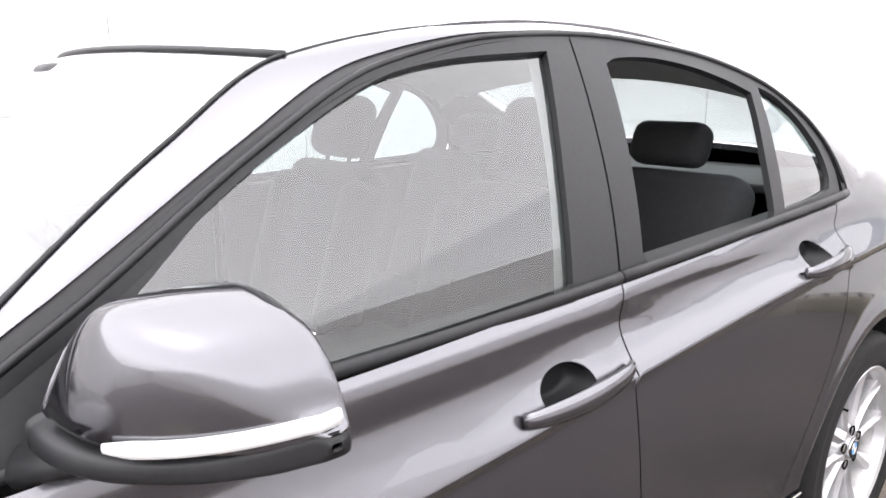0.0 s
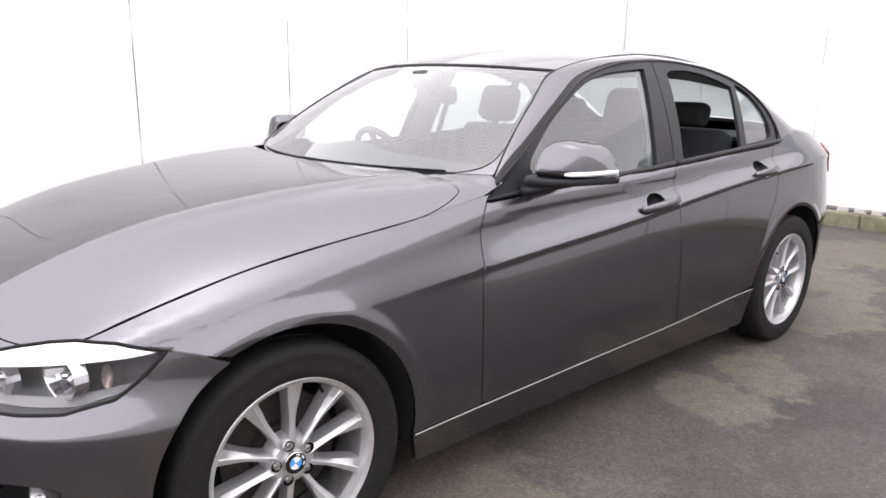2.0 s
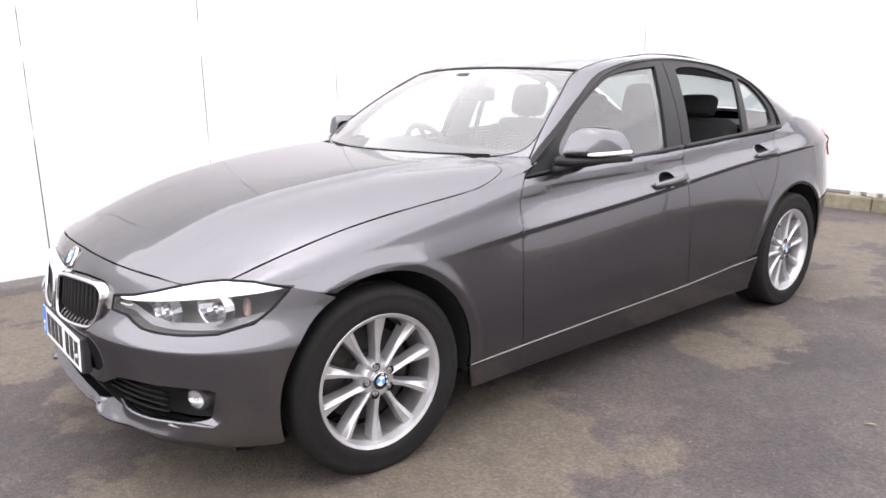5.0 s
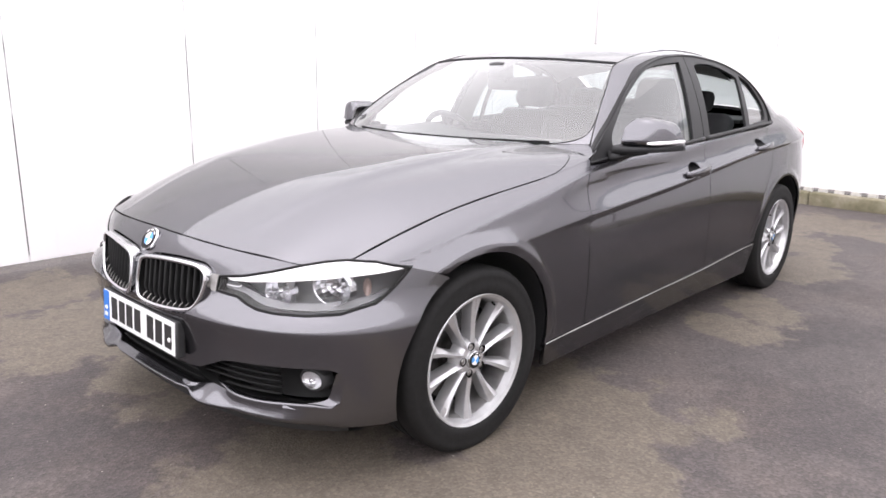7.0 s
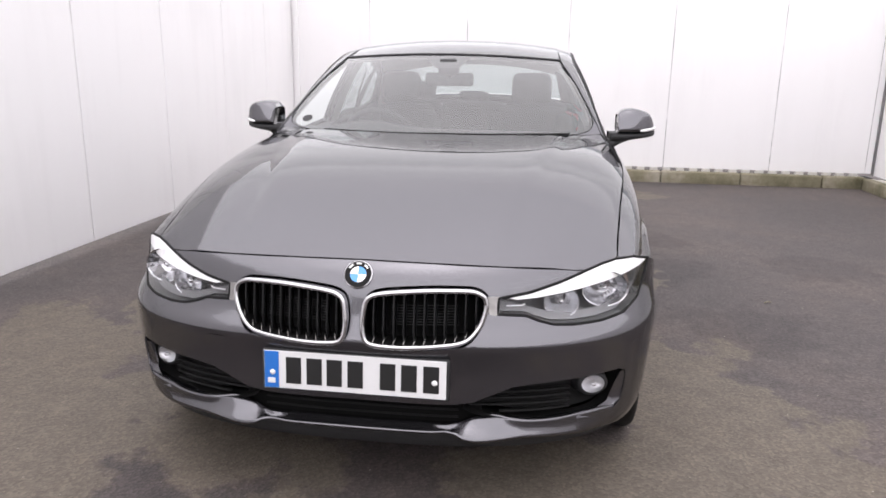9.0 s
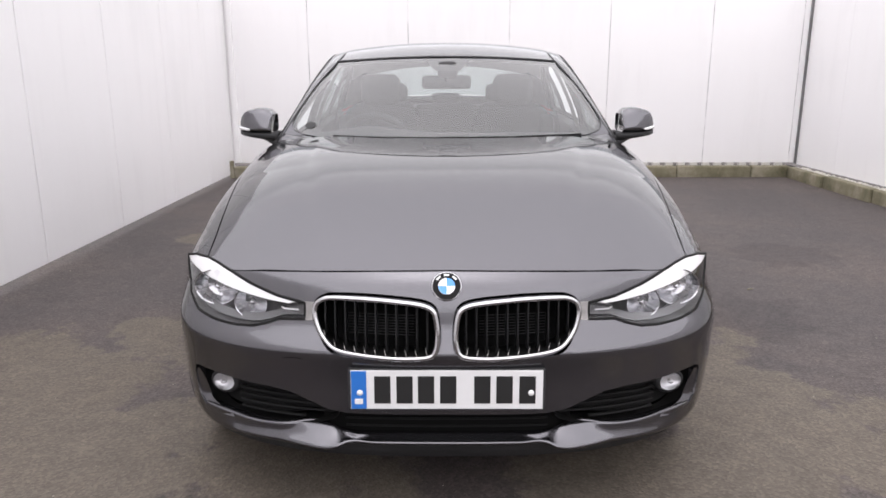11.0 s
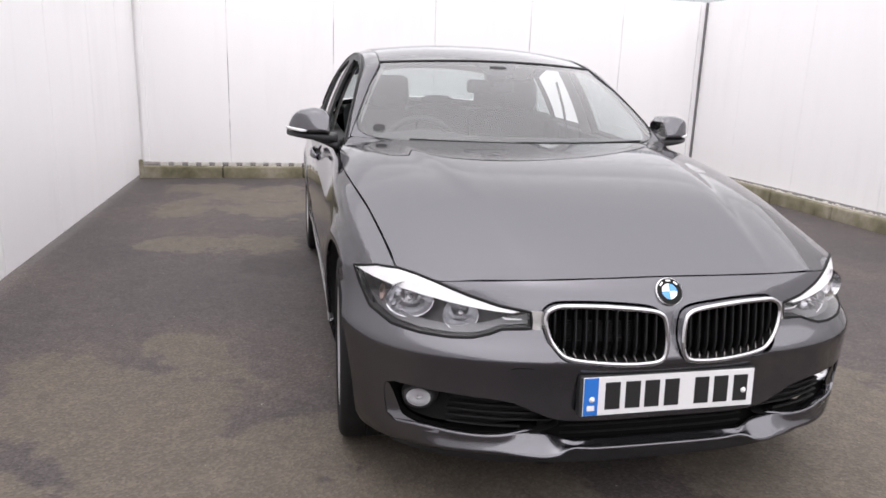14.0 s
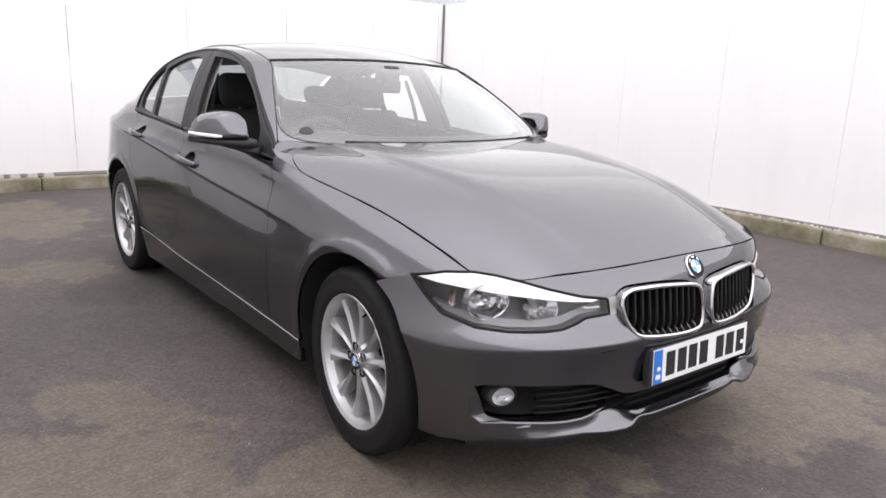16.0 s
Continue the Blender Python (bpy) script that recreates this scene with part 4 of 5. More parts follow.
def nose_point(x, z, lift=0.0):
    w = at_x(x, z)[0]
    e = 1e-4
    p = np.array(nose(np.array(w), np.array(z)))
    a = np.array(nose(np.array(w + e), np.array(z))) - p
    b = np.array(nose(np.array(w), np.array(z + e))) - p
    n = np.cross(a, b)
    n /= np.linalg.norm(n)
    if n[1] > 0:
        n = -n
    return Vector(p + lift * n), Vector(n)

# kidney grilles: upright frames that stand proud of the nose along their tops
def kidney_point(x, z, lift=0.0):
    return Vector((x, -.780 + .155 * (z - .51) + .38 * x * x - lift, z))


for s in (1, -1):
    grille = tagged(new("kidney_grille"), "chrome-framed kidney grille with black upright bars")
    grille.parent = car
    n = len(KIDNEY)
    band = [(2 * k, 2 * k + 1, (2 * k + 3) % (2 * n), (2 * k + 2) % (2 * n)) for k in range(n)]
    loop = [kidney_point(s * x, z, .001) for x, z in shrink(KIDNEY, .006)]
    v, f = tube(loop, .0075, 8, closed=True, up=(0, 1, 0), squash=(1.0, .9))
    mesh_part("chrome_frame", v, f, CHROME, grille, "bright chrome frame")
    skirt = []
    for x, z in KIDNEY:
        back = max(float(nose_y(x, z)) + .012, kidney_point(x, z).y + .006)
        skirt += [kidney_point(s * x, z, 0), Vector((s * x, back, z - .004 * (z > .6)))]
    mesh_part("chrome_skirt", skirt, band, CHROME, grille)
    # near-black sheet paints the shade behind the bars
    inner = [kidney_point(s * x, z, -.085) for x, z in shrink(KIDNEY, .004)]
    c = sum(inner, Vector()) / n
    mesh_part("grille_shade", [c] + inner, [(0, k + 1, (k + 1) % n + 1) for k in range(n)], DARK, grille)
    rimv = [kidney_point(s * x, z, d) for x, z in shrink(KIDNEY, .009) for d in (-.002, -.086)]
    mesh_part("grille_wall", rimv, band, MATT_BLACK, grille)
    poly = shrink(KIDNEY, .012)
    for k in range(11):
        x = .052 + k * .0279
        zz = [z for z in np.linspace(.49, .70, 106) if inside(poly, np.array([[x, z]]))[0]]
        if len(zz) < 4:
            continue
        top, foot = max(zz), min(zz)
        vv = []
        for z in np.linspace(foot, top, 9):
            p = kidney_point(s * x, z, -.006 - .014 * ease((foot + .035 - z) / .035))
            for dx, dy in ((-.0026, .004), (0, 0), (.0026, .004), (.0026, .03), (-.0026, .03)):
                vv.append(p + Vector((dx, dy, 0)))
        mesh_part("grille_bar", vv, grid_faces(9, 5, wrap=True), GRILLE_BLACK, grille)
        # bright foot of each bar
        p = kidney_point(s * x, foot, -.004)
        v, f = tube([p + Vector((s * .006, .014, .014)), p + Vector((s * .002, .004, .003)), p + Vector((0, 0, -.005))], [.0010, .0015, .0016], 5)
        mesh_part("bar_tip", v, f, STEEL, grille)
    # radiator ribs far behind the bars
    for z in np.linspace(.555, .61, 8):
        v, f = tube([kidney_point(s * x, z, -.07) for x in np.linspace(.09, .28, 8)], .0012, 4)
        mesh_part("radiator_rib", v, f, BEZEL, grille)

# lower openings: black mesh with bars
for s in (1, -1):
    intake = tagged(new("side_intake"), "black plastic lower intake with horizontal bars")
    intake.parent = bumper
    loop = [nose_point(s * x, z, -.075)[0] for x, z in INTAKE]
    c = sum(loop, Vector()) / len(loop)
    wall_v = [nose_point(s * x, z, d)[0] for x, z in shrink(INTAKE, -.008) for d in (-.008, -.076)]
    n = len(INTAKE)
    mesh_part("intake_wall", wall_v, [(2 * k, 2 * k + 1, (2 * k + 3) % (2 * n), (2 * k + 2) % (2 * n)) for k in range(n)], MATT_BLACK, intake)
    mesh_part("intake_back", [c] + loop, [(0, k + 1, (k + 1) % len(loop) + 1) for k in range(len(loop))], MATT_BLACK, intake)
    for z in (.305, .325, .345, .365, .385):
        xs = [x for x in np.linspace(.32, .615, 60) if inside(shrink(INTAKE, .004), np.array([[x, z]]))[0]]
        if len(xs) < 6:
            continue
        v, f = tube([nose_point(s * x, z, -.03)[0] for x in np.linspace(min(xs), max(xs), 14)], .006, 6, squash=(1.6, .6))
        mesh_part("intake_bar", v, f, MATT_BLACK, intake)
    # painted fold round the intake's outer end, running down into the lip
    run = [k for k, (x, z) in enumerate(INTAKE) if x > .60 and (x > .72 or z < .30) and z < .40]
    wide = shrink(INTAKE, -.003)
    v = []
    for c, k in enumerate(run):
        g = math.sin(math.pi * (c + .3) / (len(run) - .4))**.7
        a, b = wide[k], shrink(INTAKE, .004 + .020 * g)[k]
        for q in np.linspace(0, 1, 5):
            v.append(nose_point(s * (a[0] + (b[0] - a[0]) * q), a[1] + (b[1] - a[1]) * q, -.0005 - .022 * g * q**.7)[0])
    mesh_part("intake_fold", v, grid_faces(len(run), 5, flip=s < 0), PAINT, intake)
    # fog lamp
    fog = tagged(new("fog_lamp"), "round clear front fog lamp in a black surround")
    fog.parent = bumper
    p = Vector((s * .672, -.556, .352))
    m = Matrix.Translation(p) @ Vector((0.30 * s, -1, .05)).to_track_quat("X", "Z").to_matrix().to_4x4() @ Matrix.Diagonal((.9, .86, .66, 1))
    v, f = lathe([(.0, -.016), (.012, -.015), (.026, -.009), (.036, -.001), (.041, .005)], 24, flip=True)
    mesh_part("reflector", [m @ Vector(q) for q in v], f, FOG_BOWL, fog)
    v, f = lathe([(.0, .021), (.02, .018), (.036, .008), (.041, -.006)], 28, flip=True)
    mesh_part("lens", [m @ Vector(q) for q in v], f, LENS, fog)
    v, f = lathe([(.041, -.02), (.041, .004), (.046, .006), (.056, -.004), (.064, -.04)], 28, flip=True)
    mesh_part("surround", [m @ Vector(q) for q in v], f, PLASTIC, fog)
    v, f = lathe([(.0, .012), (.008, .011), (.011, .0)], 14, flip=True)
    mesh_part("bulb", [m @ Vector(q) for q in v], f, FOG_BOWL, fog)
    # lip: a blade at the intake's inner end, a concave strip with a thin rounded edge, running out into the bumper
    v = []
    for x in np.linspace(0, .742, 120):
        zt, ze = float(LIP_TOP(x)), float(LIP_EDGE(x))
        blade = ease((x - .25) / .06) * (1 - ease((x - .36) / .12))
        end = .4 * ease((x - .56) / .10)
        fade = 1 - ease((x - .61) / .10)
        sink = .006 * ease((x - .716) / .026)
        centre = 1 - ease((x - .2) / .07)
        out_by = .0015 + (.005 + .0075 * centre + .0125 * blade) * fade - sink
        back_by = (.001 + .009 * centre + .024 * blade + .016 * end) * fade - .0015 * (1 - fade) + sink
        flatness = min(blade + end + .8 * centre, 1) * fade + (1 - fade)
        v += [(s * x, float(nose_y(x, zt)) + .05, zt - .012), (s * x, float(nose_y(x, zt)) + back_by + .005, zt)]
        for q in np.linspace(0, 1, 9):
            z = zt - .003 + (ze + .005 - zt + .003) * q
            g = q * flatness + q**3.2 * (1 - flatness)
            v.append((s * x, float(nose_y(x, z)) + back_by - (out_by + back_by) * g, z))
        v += [(s * x, float(nose_y(x, ze)) - out_by + .0005, ze + .001), (s * x, float(nose_y(x, ze)) - out_by + .004, ze - .004), (s * x, float(nose_y(x, .2)) + .05, ze - .02)]
    lip = mesh_part("bumper_lip", v, grid_faces(120, 14, flip=s > 0), PAINT, bumper)
    lip.data.set_sharp_from_angle(angle=radians(75))
# near-black sheet for the shade inside the centre opening
v = [nose_point(x, z, -.05)[0] for x in np.linspace(-.36, .36, 19) for z in (.24, .36)]
mesh_part("centre_intake_shade", v, grid_faces(19, 2), DARK, bumper)
for z in (.285, .305, .32):
    v, f = tube([nose_point(x, z, -.034)[0] for x in np.linspace(-.29, .29, 20)], .003, 6)
    mesh_part("intake_bar", v, f, MATT_BLACK, bumper)
# undertray lip below the bumper
v = [(x, float(nose_y(x, .2)) + .03 + d, z) for x in np.linspace(-.74, .74, 33) for d, z in ((0, .222), (.005, .18), (.05, .165), (.5, .165))]
mesh_part("undertray", v, grid_faces(33, 4), PLASTIC, bumper)
# towing-eye cover
v, f = tube([nose_point(x, z, .0004)[0] for x, z in ((-.452, .498), (-.43, .503), (-.41, .503), (-.392, .501))], [.0004, .0011, .0011, .0004], 5, up=(0, 1, 0))
mesh_part("tow_cover_joint", v, f, DARK, bumper)

# badge on the nose
badge = tagged(new("badge"), "round black-rimmed badge with blue and white quarters")
badge.parent = bumper
p, nn = nose_point(0, .698, .003)
turn = nn.to_track_quat("X", "Z").to_matrix().to_4x4()
bm_ = Matrix.Translation(p) @ turn


def disc(m, r0, r1, x, a0=0.0, a1=360.0, steps=32):
    vs = [m @ Vector((x, r * math.sin(radians(a)), r * math.cos(radians(a)))) for r in (r0, r1) for a in np.linspace(a0, a1, steps)]
    return vs, grid_faces(2, steps, flip=True)


def roundel(m, parent, r):
    v, f = lathe([(0, .002), (r * .97, .002), (r, 0), (r, -.006)], 32, flip=True)
    mesh_part("badge_rim", [m @ Vector(q) for q in v], f, CHROME, parent)
    v, f = disc(m, r * .58, r * .93, .0032)
    mesh_part("badge_ring", v, f, MATT_BLACK, parent)
    for k in range(4):
        v, f = disc(m, .0005, r * .56, .0032, 90 * k, 90 * k + 90, 10)
        mesh_part("badge_quarter", v, f, BLUE if k in (0, 2) else BADGE_WHITE, parent)
    for k in range(3):
        v, f = disc(m, r * .70, r * .83, .0042, -58 + 44 * k, -58 + 44 * k + 26, 6)
        mesh_part("badge_bar", v, f, BADGE_WHITE, parent)


roundel(bm_, badge, .041)

# number plate with its writing as plain bars
plate = tagged(new("number_plate"), "white front number plate with dark bars and a blue end band")
plate.parent = car
PM = Matrix.Translation((0, -.772, .4245)) @ Matrix.Rotation(radians(-3.5), 4, "X")


def flat(name, x0, x1, z0, z1, y, material, parent, bevel=.003):
    bm = box_bm((x0, -y, z0), (x1, -y + .003, z1), bevel, 1)
    bmesh.ops.transform(bm, matrix=PM, verts=bm.verts)
    return part(name, bm, material, parent)


flat("plate_board", -.26, .26, -.0555, .0555, .004, PLATE_WHITE, plate, .001)
part("plate_holder", (lambda b: (bmesh.ops.transform(b, matrix=PM, verts=b.verts), b)[1])(rounded((-.268, .0, -.062), (.268, .03, .058), .006)), PLASTIC, plate)
flat("blue_band", -.2585, -.217, -.054, .054, .0058, BAND_BLUE, plate, .0005)
flat("band_bar", -.249, -.227, -.04, -.025, .0072, BADGE_WHITE, plate, .0005)
for x0 in (-.196, -.136, -.078, -.018, .074, .134, .196):
    flat("character_bar", x0, x0 + .044, -.039, .039, .0058, PLATE_BLACK, plate, .0005)
for x0 in (-.235, .228):
    v, f = lathe([(0, .0105), (.006, .0095), (.0085, .006)], 12, flip=True)
    m = PM @ Matrix.Translation((x0, 0, -.008)) @ Matrix.Rotation(radians(-90), 4, "Z")
    mesh_part("fixing_cap", [m @ Vector(q) for q in v], f, BADGE_WHITE, plate)

# headlamps
LAMP = LAMP_TOP[::-1] + [(.68, .712), (.722, .7175), (.78, .712)] + LAMP_LOW[::-1]
for s in (1, -1):
    lamp = tagged(new("headlamp"), "clear headlamp with white brow and two round reflectors")
    lamp.parent = car
    out_ = on_nose(LAMP, s)
    trimmed("lens", nose, out_, LENS, lamp, step=.03, gap=.002, thick=0)
    # dark seal round the lens
    ring = [nose_point(s * x, z, -.001)[0] for x, z in dense(LAMP, .02)]
    v, f = tube(ring, .0046, 6, closed=True, up=(0, 1, 0))
    mesh_part("seal", v, f, MATT_BLACK, lamp)

    def deep(d, ka=1.0):
        def g(w, z):
            x, y, zz = nose(w, z)
            return x * (1 - .05 * d / .07), y + d, zz
        return g
    trimmed("housing", deep(.075), on_nose(LAMP, s), LAMP_GREY, lamp, step=.04, gap=0, thick=0)
    rim = dense(LAMP, .02)
    v = [q for x, z in rim for q in (nose_point(s * x, z, -.003)[0], Vector([float(c) for c in deep(.075)(*(np.array(a) for a in at_x(s * x, z)))]))]
    n = len(rim)
    mesh_part("housing_wall", v, [(2 * k, 2 * k + 1, (2 * k + 3) % (2 * n), (2 * k + 2) % (2 * n)) for k in range(n)], LAMP_GREY, lamp)
    # lower bezel that rises under the reflectors
    low = [(.40, .603), (.47, .597), (.505, .583), (.545, .571), (.60, .566), (.68, .565), (.748, .570), (.79, .592), (.81, .62), (.77, .602), (.70, .586), (.60, .583), (.53, .594), (.46, .616), (.40, .630)]
    trimmed("bezel", deep(.03), on_nose(low, s), LAMP_SILL, lamp, step=.03, gap=0, thick=.04)
    # bright brow along the top
    brow = [(.42, .643), (.474, .651), (.556, .673), (.632, .697), (.68, .709), (.722, .7145), (.78, .709), (.828, .689), (.80, .680), (.74, .670), (.66, .659), (.58, .649), (.50, .641), (.44, .638)]
    trimmed("brow", deep(-.0008), on_nose(brow, s), BROW, lamp, step=.03, gap=0, thick=.03, label="white brow strip")
    for x, z, r, wide_by in ((.57, .616, .045, 1.1), (.700, .634, .052, 1.3)):
        p, nn = nose_point(s * x, z, -.008)
        d = Vector((.22 * s, -1, .02)).normalized()
        m = Matrix.Translation(p + Vector((0, .015, 0))) @ d.to_track_quat("X", "Z").to_matrix().to_4x4() @ Matrix.Diagonal((1, wide_by, 1, 1))
        v, f = lathe([(.010, -.05), (r * .45, -.045), (r * .7, -.034), (r * .88, -.018), (r, .0), (r * 1.05, .002), (r * 1.06, -.03)], 20, flip=True)
        mesh_part("reflector", [m @ Vector(q) for q in v], f, REFLECTOR, lamp, smooth=False)
        v, f = lathe([(0, -.004), (.008, -.007), (.011, -.016), (.011, -.05)], 16, flip=True)
        mesh_part("bulb_shield", [m @ Vector(q) for q in v], f, CHROME, lamp)
    # small pale amber cell at the outer end
    p, nn = nose_point(s * .778, .638, -.02)
    m = Matrix.Translation(p) @ nn.to_track_quat("X", "Z").to_matrix().to_4x4() @ Matrix.Diagonal((1, .7, 1.5, 1))
    v, f = lathe([(0, -.010), (.009, -.008), (.017, .0), (.019, .001)], 9, flip=True)
    mesh_part("indicator", [m @ Vector(q) for q in v], f, PALE_AMBER, lamp, smooth=False)
    v, f = tube([nose_point(s * x, z, -.01)[0] for x, z in ((.415, .622), (.44, .621), (.458, .621), (.466, .625))], .0026, 5)
    mesh_part("bright_line", v, f, BROW, lamp)
    # panel between lamp and kidney
    trimmed("lamp_finisher", nose, on_nose([(.362, .645), (.39, .645), (.39, .600), (.369, .601)], s), STEEL, lamp, step=.02, gap=-.003, thick=.01, lift=.002)

# roof, screens, boot
trimmed("roof", roof, [(-1, 1.185), (1, 1.185), (1, 2.72), (-1, 2.72)], PAINT, car, step=.05, gap=.004, thick=.02)
for s in (1, -1):
    v, f = tube([Vector((s * q[0], q[1], q[2] - .001)) for q in (RAIL_IN(a) for a in np.linspace(.3, .80, 40))], .0032, 6)
    mesh_part("roof_moulding", v, f, BLACK_TRIM, car)
    v, f = tube([Vector((s * q[0], q[1] - .002, q[2] + .001)) for q in (RAIL_IN(a) for a in np.linspace(.0, .3, 30))], .0028, 6)
    mesh_part("screen_moulding", v, f, BLACK_TRIM, car)
FOOT = [(.78, 0), (.87, .012), (.94, .045), (.98, .11), (.996, .21), (1, .34)]
SCREEN = [(-x, v) for x, v in FOOT[::-1]] + FOOT + [(1, .99), (-1, .99)]
trimmed("windscreen", windscreen, SCREEN, SCREEN_GLASS, car, step=.08, gap=0, thick=0)
v, f = tube([Vector(np.array(windscreen(np.array(u), np.array(1.0)))) for u in np.linspace(-1, 1, 30)], .007, 6)
mesh_part("screen_top_moulding", v, f, BLACK_TRIM, car)
for s in (1, -1):
    trimmed("pillar_foot", windscreen, [(s * u, v) for u, v in [(1.0, 0)] + FOOT[::-1]], PAINT, car, step=.03, gap=-.001, thick=.008, lift=.002)
    v, f = tube([Vector(np.array(windscreen(np.array(s * u), np.array(v)))) + Vector((0, -.002, .002)) for u, v in curve(FOOT, 4)], .0018, 6)
    mesh_part("corner_seal", v, f, BLACK_TRIM, car)
    edge = curve(FOOT, 3)
    frit = [(s * u, v) for u, v in edge] + [(s * (u - .018), v + .014) for u, v in edge[::-1]]
    trimmed("screen_border", windscreen, frit, MATT_BLACK, car, step=.05, gap=0, thick=0, lift=-.006)
# printed dark border inside the screen
for name, poly in (("screen_border", [(-.97, .955), (.97, .955), (.97, .99), (-.97, .99)]), ("screen_border", [(-1, .36), (-.975, .36), (-.975, .99), (-1, .99)]),
                   ("screen_border", [(.975, .36), (1, .36), (1, .99), (.975, .99)]), ("sensor_patch", [(-.09, .80), (.11, .80), (.16, .88), (.2, .96), (-.2, .96), (-.14, .88)]),
                   ("screen_border", [(-.77, .0), (.77, .0), (.77, .022), (-.77, .022)])):
    trimmed(name, windscreen, poly, MATT_BLACK, car, step=.08, gap=0, thick=0, lift=-.006)
trimmed("rear_screen", rear_screen, [(-.97, .03), (.97, .03), (.97, .97), (-.97, .97)], PANE, car, step=.08, gap=0, thick=0)


def boot(u, v):
    y = 3.22 + .46 * v
    xe, ze = LINE_X[-1](y) + .01, LINE_Z[-1](y)
    mid = 1.080 - .035 * v + .010 * np.exp(-((v - 1) / .15)**2)
    return xe * u, y - .05 * u**2 * (1 - v) + .0 * u, ze + (mid - ze) * (1 - np.abs(u)**2.6)


trimmed("boot_lid", boot, [(-1, 0), (1, 0), (1, 1), (-1, 1)], PAINT, car, step=.06, gap=.0, thick=.02)


def tail(u, v):
    z = .26 + (LINE_Z[-1](3.68) + (1.055 - LINE_Z[-1](3.68)) * (1 - np.abs(u)**2.6) - .262) * v
    y = 3.67 + .03 * (1 - v) + .08 * np.sin(np.pi * np.clip(v * .95, 0, 1)) - .10 * np.abs(u)**3
    return side_x(np.minimum(y, 3.74) * 0 + 3.66, z) * u, y, z


trimmed("tail_panel", tail, [(-1, 0), (1, 0), (1, 1), (-1, 1)], PAINT, car, step=.06, gap=0, thick=.02, flip=True)
for s in (1, -1):
    poly = [(3.36, .86), (3.42, .925), (3.55, .945), (3.69, .935), (3.71, .80), (3.60, .775), (3.45, .80)]
    trimmed("tail_lamp", mirrored(flank, s), poly, RED_LENS, car, step=.03, gap=0, thick=.03, lift=.006, flip=s < 0, label="red tail lamp wrapping round the corner")

# cowl and wipers
v = [(x, .50 + .25 * (x / .75)**2 + d, z) for x in np.linspace(-.62, .62, 25) for d, z in ((0, .945), (.10, .945), (.2, .975))]
mesh_part("cowl_grille", v, grid_faces(25, 3), PLASTIC, car)
for x0, x1, lift in ((-.50, .05, .0), (-.03, .60, .002)):
    pts = []
    for k in np.linspace(0, 1, 16):
        x = x0 + (x1 - x0) * k
        u = x / .74
        q = windscreen(np.array(u), np.array(.006 + .018 * (1 - u * u)))
        pts.append(Vector((float(q[0]), float(q[1]) - .006, float(q[2]) + .004 + lift)))
    v, f = tube(pts, .0028, 6)
    wiper = mesh_part("wiper", v, f, BLACK_TRIM, car, "black windscreen wiper lying at the screen's foot")
    v, f = tube([p + Vector((0, .003, -.004)) for p in pts], .0025, 6)
    mesh_part("blade", v, f, RUBBER, wiper)

# door mirrors
def mirror_ring(k, lo, hi, m, grow=0.0, root=.836):
    """One section of a mirror's housing at k from root to tip, between two heights."""
    x = root + (1.020 - root) * k
    e = max(1 - k**2.4, 0.0)
    yf = 1.085 - .17 * e**.62 - grow
    yr = 1.10 + .018 * k
    yc, ry = (yf + yr) / 2, max((yr - yf) / 2, .006)
    zc, rz = (lo + hi) / 2, max((hi - lo) / 2, .003)
    res = []
    for j in range(m):
        w = 2 * math.pi * j / m
        c, q = math.cos(w), math.sin(w)
        y, z = yc + ry * math.copysign(abs(c)**.45, c), zc + rz * math.copysign(abs(q)**.48, q)
        lean = max(z - .985, 0) / .11 * (1 - c) / 2
        res.append((x, y + .055 * lean * (1 - k), z))
    return res


MIRROR_TOP = gentle([0, .06, .16, .34, .60, .76, .86, .95, 1.0], [1.066, 1.082, 1.092, 1.096, 1.088, 1.077, 1.060, 1.028, .992])
